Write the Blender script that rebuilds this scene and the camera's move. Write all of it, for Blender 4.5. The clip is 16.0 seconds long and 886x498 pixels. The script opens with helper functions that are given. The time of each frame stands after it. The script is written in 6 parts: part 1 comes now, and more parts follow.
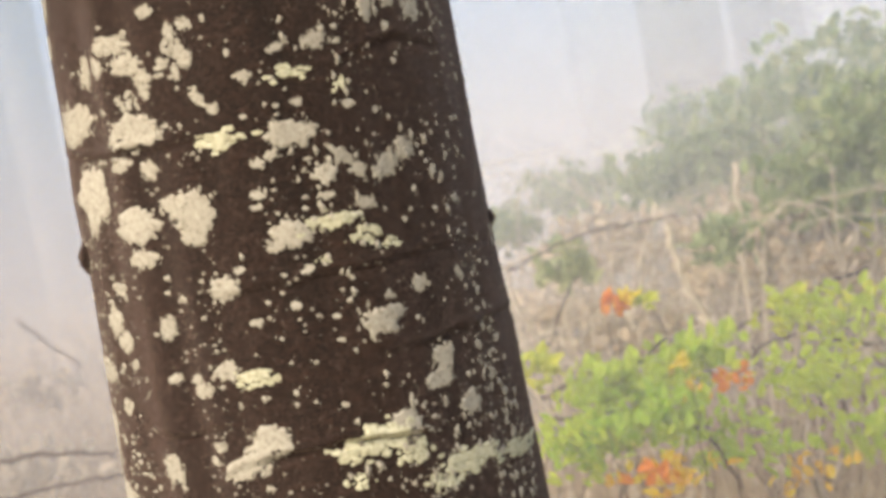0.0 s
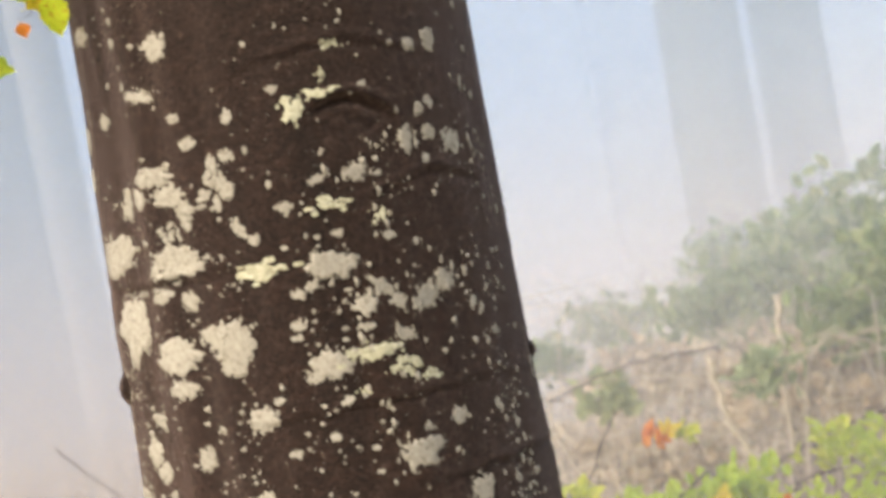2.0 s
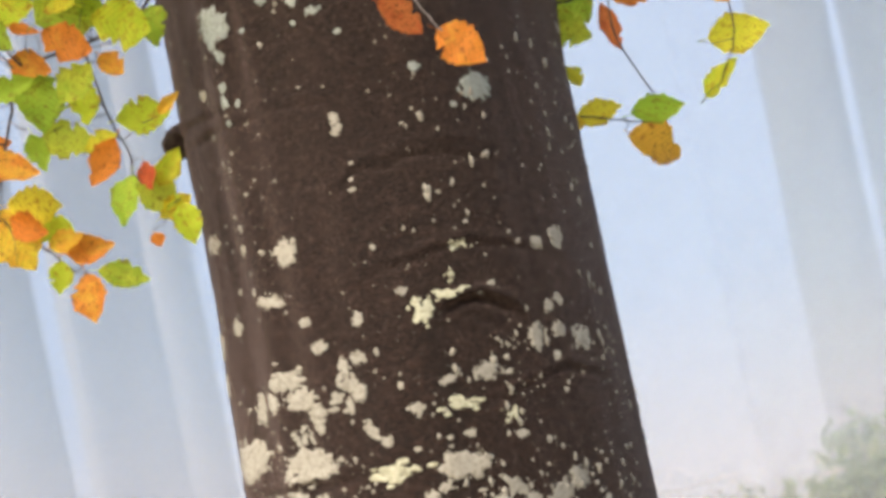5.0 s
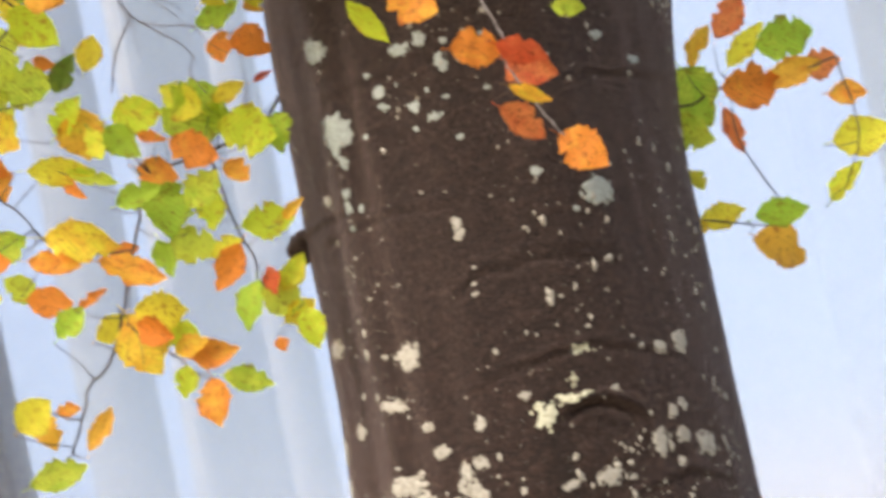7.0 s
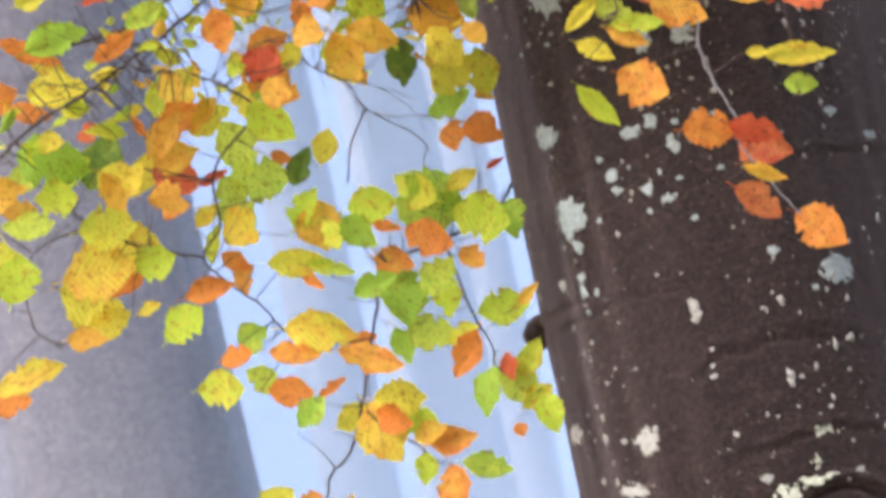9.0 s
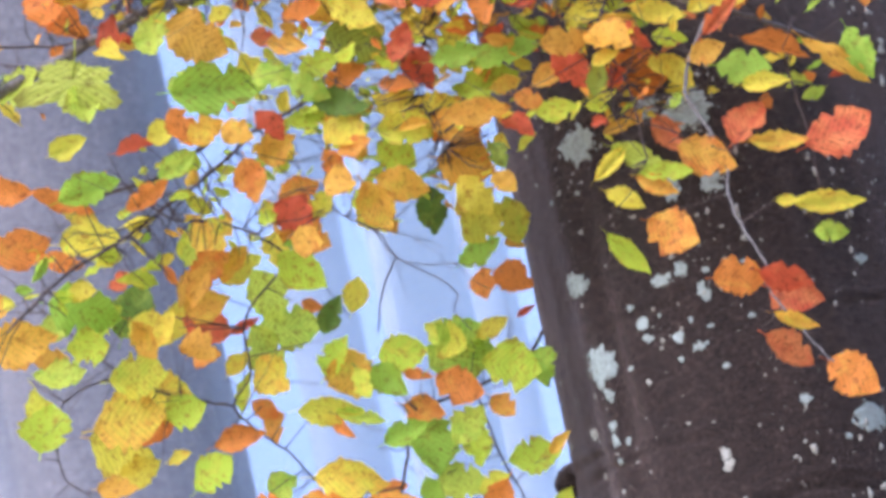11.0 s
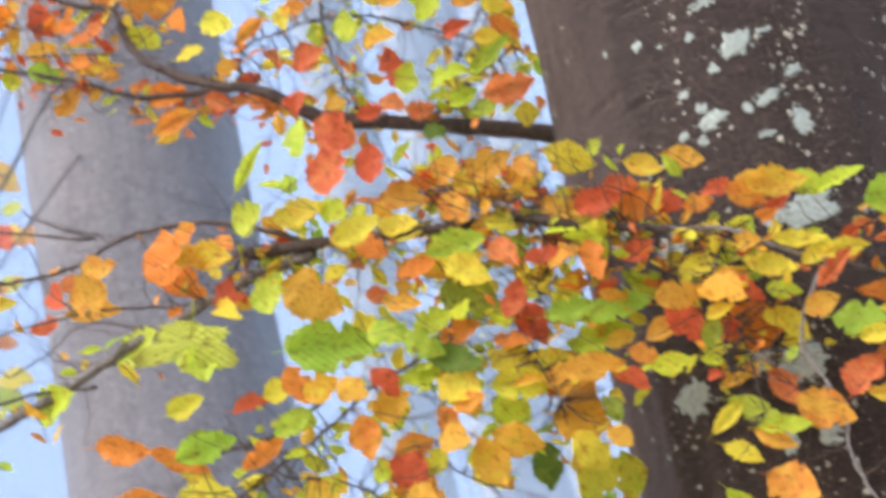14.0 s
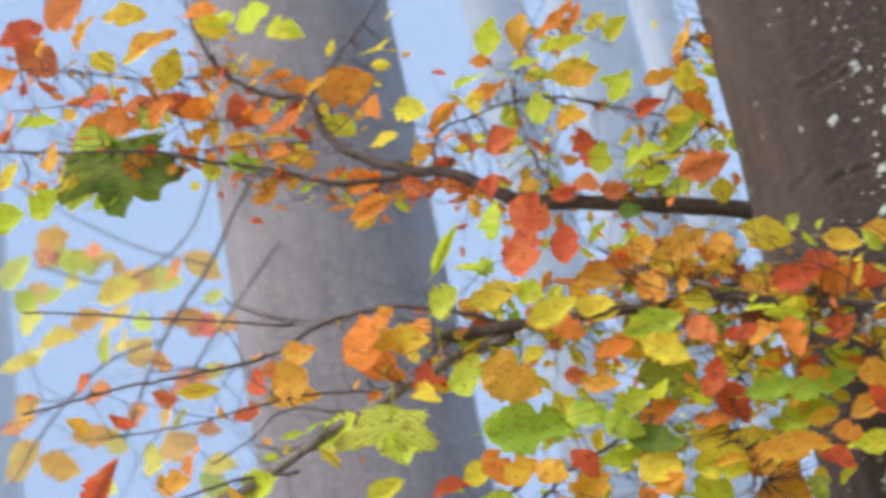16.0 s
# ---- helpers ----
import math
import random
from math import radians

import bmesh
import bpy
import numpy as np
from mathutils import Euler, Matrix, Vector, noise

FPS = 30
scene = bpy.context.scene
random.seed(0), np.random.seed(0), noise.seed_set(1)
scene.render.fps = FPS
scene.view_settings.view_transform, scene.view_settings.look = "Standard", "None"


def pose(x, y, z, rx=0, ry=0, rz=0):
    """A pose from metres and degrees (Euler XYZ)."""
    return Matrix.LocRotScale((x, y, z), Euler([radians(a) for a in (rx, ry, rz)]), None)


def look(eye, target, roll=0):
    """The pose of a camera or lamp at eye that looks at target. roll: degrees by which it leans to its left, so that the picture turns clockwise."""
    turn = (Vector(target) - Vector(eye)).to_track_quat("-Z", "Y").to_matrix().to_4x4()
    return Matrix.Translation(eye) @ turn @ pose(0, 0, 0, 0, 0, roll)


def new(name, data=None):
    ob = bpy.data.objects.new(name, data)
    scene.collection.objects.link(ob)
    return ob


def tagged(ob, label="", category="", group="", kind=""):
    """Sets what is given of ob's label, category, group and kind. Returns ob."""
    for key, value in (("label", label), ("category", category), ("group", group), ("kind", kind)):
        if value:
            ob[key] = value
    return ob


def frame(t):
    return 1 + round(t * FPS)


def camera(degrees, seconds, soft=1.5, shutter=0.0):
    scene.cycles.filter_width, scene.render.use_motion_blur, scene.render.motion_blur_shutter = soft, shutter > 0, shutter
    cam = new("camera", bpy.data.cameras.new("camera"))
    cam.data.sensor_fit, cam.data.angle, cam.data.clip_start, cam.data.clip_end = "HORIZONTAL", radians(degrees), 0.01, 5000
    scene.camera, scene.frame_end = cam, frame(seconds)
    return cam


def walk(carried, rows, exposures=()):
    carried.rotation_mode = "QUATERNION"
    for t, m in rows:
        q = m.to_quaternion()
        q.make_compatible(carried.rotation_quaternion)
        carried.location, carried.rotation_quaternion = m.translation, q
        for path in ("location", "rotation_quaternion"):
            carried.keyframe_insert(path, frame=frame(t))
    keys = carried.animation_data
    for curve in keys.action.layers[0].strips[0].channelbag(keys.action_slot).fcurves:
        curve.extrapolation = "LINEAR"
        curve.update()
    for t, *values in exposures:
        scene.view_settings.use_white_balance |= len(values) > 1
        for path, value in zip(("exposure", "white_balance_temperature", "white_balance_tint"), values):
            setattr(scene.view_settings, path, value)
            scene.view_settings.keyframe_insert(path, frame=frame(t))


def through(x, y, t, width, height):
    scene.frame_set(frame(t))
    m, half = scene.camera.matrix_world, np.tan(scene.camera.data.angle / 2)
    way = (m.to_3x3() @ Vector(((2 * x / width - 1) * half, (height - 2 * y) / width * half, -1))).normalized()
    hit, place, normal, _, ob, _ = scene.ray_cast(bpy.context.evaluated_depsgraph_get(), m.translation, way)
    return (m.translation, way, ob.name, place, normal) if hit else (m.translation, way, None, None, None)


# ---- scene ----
cam = camera(25.0, 16.0, soft=3.8, shutter=0.8)
cam.data.dof.use_dof, cam.data.dof.focus_distance, cam.data.dof.aperture_fstop = True, 2.3, 9.0
EYE = (0.0, 0.0, 1.6)
# seconds, yaw, pitch, roll: the camera turns where it is held
ROWS = [
    (0.0, -1.110, -6.105, 10.442),
    (0.5, -0.939, -5.316, 10.511),
    (1.0, -0.679, -4.271, 10.402),
    (1.5, -0.357, -3.085, 10.467),
    (2.0, 0.081, -2.123, 10.408),
    (2.5, 0.730, -0.881, 10.595),
    (3.0, 1.515, 0.479, 11.104),
    (3.5, 2.052, 1.829, 11.237),
    (4.0, 2.814, 2.744, 11.590),
    (6.5, 6.082, 6.984, 11.350),
    (7.0, 7.527, 8.022, 11.442),
    (7.5, 9.370, 8.811, 11.629),
    (8.0, 11.124, 9.439, 11.584),
    (8.5, 12.751, 10.333, 11.445),
    (9.0, 14.531, 11.846, 11.560),
    (11.5, 15.598, 17.194, 11.355),
    (12.0, 15.839, 18.277, 11.414),
    (12.5, 15.949, 19.732, 11.633),
    (13.0, 16.209, 20.965, 11.547),
    (13.5, 17.005, 22.589, 11.229),
    (14.0, 18.787, 24.240, 10.874),
    (14.5, 20.078, 25.369, 10.544),
    (15.0, 20.969, 26.035, 10.164),
    (15.5, 22.546, 26.952, 9.812),
    (16.0, 24.443, 27.568, 9.444),
]
walk(cam, [(t, pose(*EYE, 90 + pitch, roll, yaw)) for t, yaw, pitch, roll in ROWS],
     exposures=((0.0, 0.56, 7100, 10), (4.0, 0.48, 6700, 10), (7.0, 0.73, 6550, 12), (9.0, 0.77, 5600, 15), (12.0, 0.83, 4950, 19), (13.5, 0.83, 5350, 11), (14.5, 0.75, 5850, 10), (16.0, 0.52, 5800, 8)))

# ---- world, sun and the glowing mist ----
SUN_ELEV, SUN_TURN = radians(42), radians(-136)
world = bpy.data.worlds.new("overcast_sky")
scene.world = world
world.use_nodes = True
wn = world.node_tree
sky = wn.nodes.new("ShaderNodeTexSky")
sky.sky_type, sky.sun_disc = "NISHITA", False
sky.sun_elevation, sky.sun_rotation = SUN_ELEV, SUN_TURN
sky.air_density, sky.dust_density = 1.0, 4.0
wn.links.new(sky.outputs[0], wn.nodes["Background"].inputs[0])
wn.nodes["Background"].inputs[1].default_value = 0.15

sun_data = bpy.data.lights.new("sun", "SUN")
sun_data.energy, sun_data.angle, sun_data.color = 2.65, radians(70), (1.0, 0.90, 0.78)
sun = new("sun", sun_data)
sun_from = Vector((math.sin(SUN_TURN) * math.cos(SUN_ELEV), math.cos(SUN_TURN) * math.cos(SUN_ELEV), math.sin(SUN_ELEV)))
sun.matrix_world = look(sun_from * 40, (0, 0, 0))

# ---- materials ----


class Nodes:
    """A node material in the making."""

    def __init__(self, name):
        self.mat = bpy.data.materials.new(name)
        self.mat.use_nodes = True
        self.tree = self.mat.node_tree
        self.bsdf = self.tree.nodes["Principled BSDF"]
        self.out = self.tree.nodes["Material Output"]

    def add(self, kind, **inputs):
        node = self.tree.nodes.new("ShaderNode" + kind)
        for key, value in inputs.items():
            self.put(node, key, value)
        return node

    def put(self, node, key, value):
        slot = node.inputs[int(key[1:]) if key[0] == "i" and key[1:].isdigit() else key.replace("_", " ")]
        if isinstance(value, bpy.types.NodeSocket):
            self.tree.links.new(value, slot)
        else:
            slot.default_value = value

    def where(self, scale=(1, 1, 1), kind="Object"):
        tc = self.add("TexCoord")
        mp = self.add("Mapping", Vector=tc.outputs[kind], Scale=scale)
        return mp.outputs[0]

    def noise(self, vec, scale, detail=5.0, rough=0.55):
        return self.add("TexNoise", Vector=vec, Scale=scale, Detail=detail, Roughness=rough).outputs["Fac"]

    def ramp(self, fac, *stops):
        node = self.add("ValToRGB", Fac=fac)
        els = node.color_ramp.elements
        while len(els) < len(stops):
            els.new(0.5)
        for el, (at, c) in zip(els, stops):
            el.position, el.color = at, (*c, 1) if len(c) == 3 else c
        return node.outputs["Color"]

    def mix(self, fac, a, b, how="MIX"):
        node = self.tree.nodes.new("ShaderNodeMix")
        node.data_type, node.blend_type = "RGBA", how
        for i, v in ((0, fac), (6, a), (7, b)):
            if isinstance(v, bpy.types.NodeSocket):
                self.tree.links.new(v, node.inputs[i])
            else:
                node.inputs[i].default_value = v if i == 0 else (*v, 1)
        return node.outputs[2]

    def math(self, how, a, b):
        node = self.tree.nodes.new("ShaderNodeMath")
        node.operation = how
        for i, v in ((0, a), (1, b)):
            if isinstance(v, bpy.types.NodeSocket):
                self.tree.links.new(v, node.inputs[i])
            else:
                node.inputs[i].default_value = v
        return node.outputs[0]

    def bump(self, height, strength, distance):
        return self.add("Bump", Height=height, Strength=strength, Distance=distance).outputs[0]

    def surface(self, colour, rough, normal=None, specular=0.3):
        self.put(self.bsdf, "Base_Color", colour)
        self.put(self.bsdf, "Roughness", rough)
        self.put(self.bsdf, "Specular_IOR_Level", specular)
        if normal is not None:
            self.put(self.bsdf, "Normal", normal)
        return self.mat


def bark_material(name, dark, mid, light, low=None, gloss=0.55, grain=1.0, rim_sheen=0.0, shine=0.45):
    """Smooth beech bark: broad stains, level striations, fine grain and pale pores; low tints the foot of the tree."""
    m = Nodes(name)
    v = m.where()
    broad = m.noise(m.where((1, 1, 0.45)), 6.0, 5.0, 0.6)
    stria = m.noise(m.where((1, 1, 3.4)), 46.0 * grain, 6.0, 0.75)
    fine = m.noise(m.where((1, 1, 1.8)), 260.0 * grain, 4.0, 0.75)
    streak = m.noise(m.where((1, 1, 0.12)), 16.0, 3.0)
    colour = m.ramp(broad, (0.32, dark), (0.52, mid), (0.74, light))
    colour = m.mix(0.65, colour, m.ramp(stria, (0.38, dark), (0.52, mid), (0.68, light)))
    colour = m.mix(0.5, colour, m.ramp(fine, (0.42, dark), (0.64, light)))
    colour = m.mix(m.ramp(streak, (0.5, (0, 0, 0)), (0.72, (0.5, 0.5, 0.5))), colour, dark)
    if low:
        height = m.add("SeparateXYZ", Vector=v).outputs[2]
        ragged = m.math("ADD", height, m.math("MULTIPLY", broad, 0.8))
        colour = m.mix(m.ramp(m.math("MULTIPLY", ragged, 0.3), (0.54, (0.75,) * 3), (0.80, (0, 0, 0))), colour, low, "MULTIPLY")
    flecks = m.noise(m.where((1, 1, 1.3)), 130.0 * grain, 5.0, 0.8)
    colour = m.mix(m.ramp(flecks, (0.53, (0, 0, 0)), (0.66, (0.55, 0.55, 0.55))), colour, light)
    colour = m.mix(m.ramp(flecks, (0.34, (0.7, 0.7, 0.7)), (0.45, (0, 0, 0))), colour, dark)
    pores = m.noise(m.where((1, 1, 0.4)), 210.0 * grain, 2.0, 0.5)
    colour = m.mix(m.ramp(pores, (0.67, (0, 0, 0)), (0.75, (0.6, 0.6, 0.6))), colour, light)
    relief = m.math("ADD", m.math("MULTIPLY", stria, 1.2), m.math("MULTIPLY", fine, 0.5))
    # warm sheen lightens the edges, standing in for rim light
    m.put(m.bsdf, "Sheen_Weight", rim_sheen)
    m.put(m.bsdf, "Sheen_Roughness", 0.42)
    m.put(m.bsdf, "Sheen_Tint", (1.0, 0.74, 0.62, 1))
    return m.surface(colour, m.ramp(stria, (0.2, (gloss,) * 3), (0.8, (gloss + 0.25,) * 3)), m.bump(relief, 0.9, 0.0045 / grain), shine)


def lichen_material(name, pale, mid, edge, gappy=0.4):
    m = Nodes(name)
    v = m.where()
    crumb = m.noise(v, 170.0, 5.0, 0.7)
    patch = m.noise(v, 30.0, 3.0)
    colour = m.ramp(crumb, (0.3, edge), (0.48, mid), (0.72, pale))
    colour = m.mix(m.ramp(patch, (0.5, (0, 0, 0)), (0.75, (0.5, 0.5, 0.5))), colour, mid)
    info = m.add("ObjectInfo")
    colour = m.mix(m.math("MULTIPLY", info.outputs["Random"], 0.22), colour, edge)
    gaps = m.noise(v, 210.0, 5.0, 0.75)
    colour = m.mix(m.ramp(gaps, (0.58, (0, 0, 0)), (0.68, (gappy,) * 3)), colour, (0.07, 0.058, 0.05))
    return m.surface(colour, 0.92, m.bump(crumb, 0.4, 0.0009), 0.1)


def leaf_material(name, base, second, spot, through=0.60):
    """A thin autumn leaf: mottled colours, side veins, brown spots, light that shines through."""
    m = Nodes(name)
    info = m.add("ObjectInfo")
    island = m.add("NewGeometry")
    pick = m.math("FRACT", m.math("ADD", info.outputs["Random"], m.math("MULTIPLY", island.outputs["Random Per Island"], 0.37)), 0.0)
    tc = m.add("TexCoord")
    shift = m.add("CombineXYZ", X=m.math("MULTIPLY", pick, 91.0), Y=m.math("MULTIPLY", pick, 57.0), Z=0.0)
    moved = m.add("VectorMath", i0=tc.outputs["UV"], i1=shift.outputs[0]).outputs[0]
    mottle = m.noise(moved, 2.6, 7.0, 0.72)
    tone = m.math("ADD", mottle, m.math("MULTIPLY", m.math("SUBTRACT", pick, 0.6), 0.55))
    colour = m.mix(m.ramp(tone, (0.38, (0, 0, 0)), (0.62, (1, 1, 1))), base, second)
    # side veins rise from the midrib towards the tip
    uv = m.add("SeparateXYZ", Vector=tc.outputs["UV"])
    slant = m.math("SUBTRACT", uv.outputs[1], m.math("MULTIPLY", m.math("ABSOLUTE", uv.outputs[0], 0.0), 0.8))
    vein = m.math("SINE", m.math("MULTIPLY", slant, 62.0), 0.0)
    colour = m.mix(m.ramp(vein, (0.4, (0, 0, 0)), (1.0, (0.35, 0.35, 0.35))), colour, tuple(0.5 * c for c in base))
    blotch = m.noise(moved, 5.0, 4.0, 0.6)
    colour = m.mix(m.ramp(blotch, (0.55, (0, 0, 0)), (0.70, (0.75, 0.75, 0.75))), colour, spot)
    withered = m.math("MULTIPLY", m.math("ABSOLUTE", uv.outputs[0], 0.0), m.math("ADD", 1.0, m.noise(moved, 9.0, 4.0, 0.7)))
    colour = m.mix(m.ramp(withered, (0.58, (0, 0, 0)), (0.80, (0.6, 0.6, 0.6))), colour, spot)  # brown margins
    freckle = m.noise(moved, 13.0, 3.0, 0.6)
    colour = m.mix(m.ramp(freckle, (0.57, (0, 0, 0)), (0.66, (0.75, 0.75, 0.75))), colour, spot)
    depth = m.math("FRACT", m.math("MULTIPLY", pick, 7.3), 0.0)
    colour = m.mix(1.0, colour, m.ramp(depth, (0.0, (0.84, 0.82, 0.82)), (0.6, (1.0, 1.0, 1.0))), "MULTIPLY")
    m.put(m.bsdf, "Base_Color", colour)
    m.put(m.bsdf, "Roughness", 0.6)
    m.put(m.bsdf, "Specular_IOR_Level", 0.22)
    m.put(m.bsdf, "Normal", m.bump(m.math("ADD", m.math("MULTIPLY", vein, 0.3), mottle), 0.4, 0.0012))
    thin = m.add("BsdfTranslucent", Color=colour)
    both = m.add("MixShader", Fac=through, i1=m.bsdf.outputs[0], i2=thin.outputs[0])
    m.put(m.out, "Surface", both.outputs[0])
    return m.mat


def mist_material(name, veil):
    """A thin bank of mist: lets most of the light by and scatters the rest."""
    m = Nodes(name)
    drift = m.noise(m.where((0.15, 0.15, 0.3)), 1.0, 3.0)
    fac = m.math("MULTIPLY", m.ramp(drift, (0.25, (0.7,) * 3), (0.75, (1.0,) * 3)), veil)
    clear = m.add("BsdfTransparent")
    height = m.add("SeparateXYZ", Vector=m.where()).outputs[2]
    white = m.ramp(m.math("MULTIPLY", height, 0.2), (0.12, (0.93, 0.88, 0.86)), (0.40, (0.72, 0.86, 1.0)))
    fac = m.math("MULTIPLY", fac, m.ramp(m.math("MULTIPLY", height, 0.2), (0.2, (1.0,) * 3), (0.62, (0.42,) * 3)))
    scatter = m.add("MixShader", Fac=0.6, i1=m.add("BsdfDiffuse", Color=white).outputs[0], i2=m.add("BsdfTranslucent", Color=white).outputs[0])
    m.put(m.out, "Surface", m.add("MixShader", Fac=fac, i1=clear.outputs[0], i2=scatter.outputs[0]).outputs[0])
    return m.mat


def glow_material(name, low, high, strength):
    """Self-lit stand-in for bright mist: white near the ground, a pale blue higher up, slightly uneven."""
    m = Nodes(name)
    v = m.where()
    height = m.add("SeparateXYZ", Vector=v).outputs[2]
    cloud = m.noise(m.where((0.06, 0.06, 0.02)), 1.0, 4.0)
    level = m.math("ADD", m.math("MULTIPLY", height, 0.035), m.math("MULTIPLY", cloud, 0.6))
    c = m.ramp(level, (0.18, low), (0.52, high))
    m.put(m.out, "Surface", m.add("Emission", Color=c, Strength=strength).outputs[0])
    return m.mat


def ground_material():
    m = Nodes("forest_floor")
    v = m.where()
    big, small = m.noise(v, 0.7, 5.0), m.noise(v, 14.0, 6.0, 0.7)
    colour = m.ramp(big, (0.3, (0.10, 0.13, 0.05)), (0.5, (0.28, 0.22, 0.14)), (0.7, (0.33, 0.27, 0.18)))
    colour = m.mix(m.math("MULTIPLY", small, 0.8), colour, m.ramp(small, (0.35, (0.07, 0.06, 0.035)), (0.65, (0.4, 0.33, 0.22))))
    return m.surface(colour, 0.95, m.bump(small, 0.8, 0.05), 0.1)


# dark bark, its shaded face deepened in colour, rim light put into sheen
BARK = bark_material("beech_bark", (0.0030, 0.0021, 0.0017), (0.0115, 0.0077, 0.0062), (0.105, 0.069, 0.055), low=(0.62, 0.38, 0.27), rim_sheen=0.28, shine=0.2)
BARK_GREY = bark_material("grey_beech_bark", (0.105, 0.086, 0.083), (0.185, 0.155, 0.150), (0.38, 0.33, 0.32), grain=0.42)
# pale beech bark, lightened further in its colour to stand for haze
BARK_FAR_HAZED = bark_material("hazed_far_beech_bark", (0.30, 0.30, 0.31), (0.40, 0.40, 0.41), (0.48, 0.48, 0.49))
TWIG_PALE = bark_material("pale_twig_bark", (0.09, 0.075, 0.065), (0.22, 0.19, 0.17), (0.50, 0.46, 0.43))
TWIG = bark_material("twig_bark", (0.020, 0.012, 0.009), (0.060, 0.036, 0.026), (0.22, 0.155, 0.125))
LICHEN = lichen_material("pale_lichen", (0.48, 0.46, 0.40), (0.38, 0.36, 0.30), (0.20, 0.18, 0.14))
LICHEN_GREEN = lichen_material("yellowish_lichen", (0.70, 0.70, 0.55), (0.52, 0.52, 0.37), (0.20, 0.18, 0.12), 0.75)
LICHEN_GREY = lichen_material("grey_green_lichen", (0.42, 0.46, 0.43), (0.33, 0.365, 0.33), (0.19, 0.205, 0.175))
LEAF = {
    "g": leaf_material("green_leaf", (0.44, 0.66, 0.055), (0.72, 0.80, 0.08), (0.26, 0.17, 0.02)),
    "l": leaf_material("yellow_green_leaf", (0.68, 0.82, 0.05), (0.88, 0.80, 0.06), (0.42, 0.18, 0.02)),
    "d": leaf_material("dark_green_leaf", (0.16, 0.25, 0.03), (0.42, 0.48, 0.05), (0.12, 0.08, 0.02)),
    "y": leaf_material("yellow_leaf", (0.95, 0.80, 0.06), (0.93, 0.50, 0.05), (0.44, 0.14, 0.02)),
    "o": leaf_material("orange_leaf", (0.90, 0.31, 0.045), (0.93, 0.53, 0.06), (0.36, 0.09, 0.02)),
    "r": leaf_material("russet_leaf", (0.74, 0.14, 0.05), (0.90, 0.31, 0.09), (0.24, 0.06, 0.02)),
}
GROUND = ground_material()
MIST = mist_material("mist", 0.23)
# the mist's brightness is put into this surface as emission
GLOW = glow_material("glowing_mist_backdrop", (0.88, 0.88, 0.98), (0.56, 0.69, 1.0), 0.56)

# ---- building helpers ----


def mesh_of(name, bm, material, smooth=True):
    me = bpy.data.meshes.new(name)
    bm.to_mesh(me)
    bm.free()
    me.materials.append(material)
    if smooth:
        me.polygons.foreach_set("use_smooth", [True] * len(me.polygons))
    return me


def part(name, bm, material, parent=None, label="", smooth=True):
    """One mesh object from a bmesh (or a mesh), under its thing."""
    data = bm if isinstance(bm, bpy.types.Mesh) else mesh_of(name, bm, material, smooth)
    ob = new(name, data)
    if parent is not None:
        ob.parent = parent
    return tagged(ob, label)


def empty(name, at=(0, 0, 0)):
    ob = new(name)
    ob.location = at
    return ob


def sweep(bm, line, radii, sides=8, rough=0.0, seed=0.0):
    """A tapering round limb along a line of points."""
    pts = [Vector(p) for p in line]
    rings = []
    for i, p in enumerate(pts):
        d = (pts[min(i + 1, len(pts) - 1)] - pts[max(i - 1, 0)]).normalized()
        side = d.cross(Vector((0.13, 1, 0.21))).normalized()
        up = side.cross(d)
        ring = []
        for k in range(sides):
            a = 2 * math.pi * k / sides
            out = side * math.cos(a) + up * math.sin(a)
            r = radii[i] * (1 + rough * noise.noise((p + out * radii[i]) * (0.6 / max(radii[i], 0.002)) + Vector((seed, 0, 0))))
            ring.append(bm.verts.new(p + out * r))
        rings.append(ring)
    for a, b in zip(rings, rings[1:]):
        for k in range(sides):
            bm.faces.new((a[k], a[(k + 1) % sides], b[(k + 1) % sides], b[k]))
    bm.faces.new(rings[0][::-1])
    bm.faces.new(rings[-1])
    return bm


def bend(points, steps=6, wobble=0.0, seed=0):
    """A smooth line (Catmull-Rom) through the points, with a little wobble."""
    rng = random.Random(seed)
    p = [Vector(q) for q in points]
    p = [p[0] * 2 - p[1]] + p + [p[-1] * 2 - p[-2]]
    line = []
    for i in range(1, len(p) - 2):
        for s in range(steps):
            t = s / steps
            a, b, c, d = p[i - 1:i + 3]
            q = 0.5 * (2 * b + (c - a) * t + (2 * a - 5 * b + 4 * c - d) * t * t + (3 * b - a - 3 * c + d) * t ** 3)
            line.append(q + Vector([rng.uniform(-wobble, wobble) for _ in range(3)]))
    return line + [p[-2]]


def taper(n, a, b):
    return [a + (b - a) * (i / (n - 1)) ** 0.8 for i in range(n)]


# ---- ground and distance ----


def ground_height(x, y):
    rise = 0.05 * max(0.0, x - 0.6) * min(1.0, max(0.0, y - 3) / 6) * min(1.0, 30 / (abs(x) + abs(y) + 1))
    fall = -14.0 * (1 - math.exp(-max(0.0, y - 13) / 30)) if y > 13 else 0.0
    return fall + rise * 3 + 0.18 * noise.noise(Vector((x * 0.25, y * 0.25, 3))) + 0.05 * noise.noise(Vector((x * 1.3, y * 1.3, 9)))


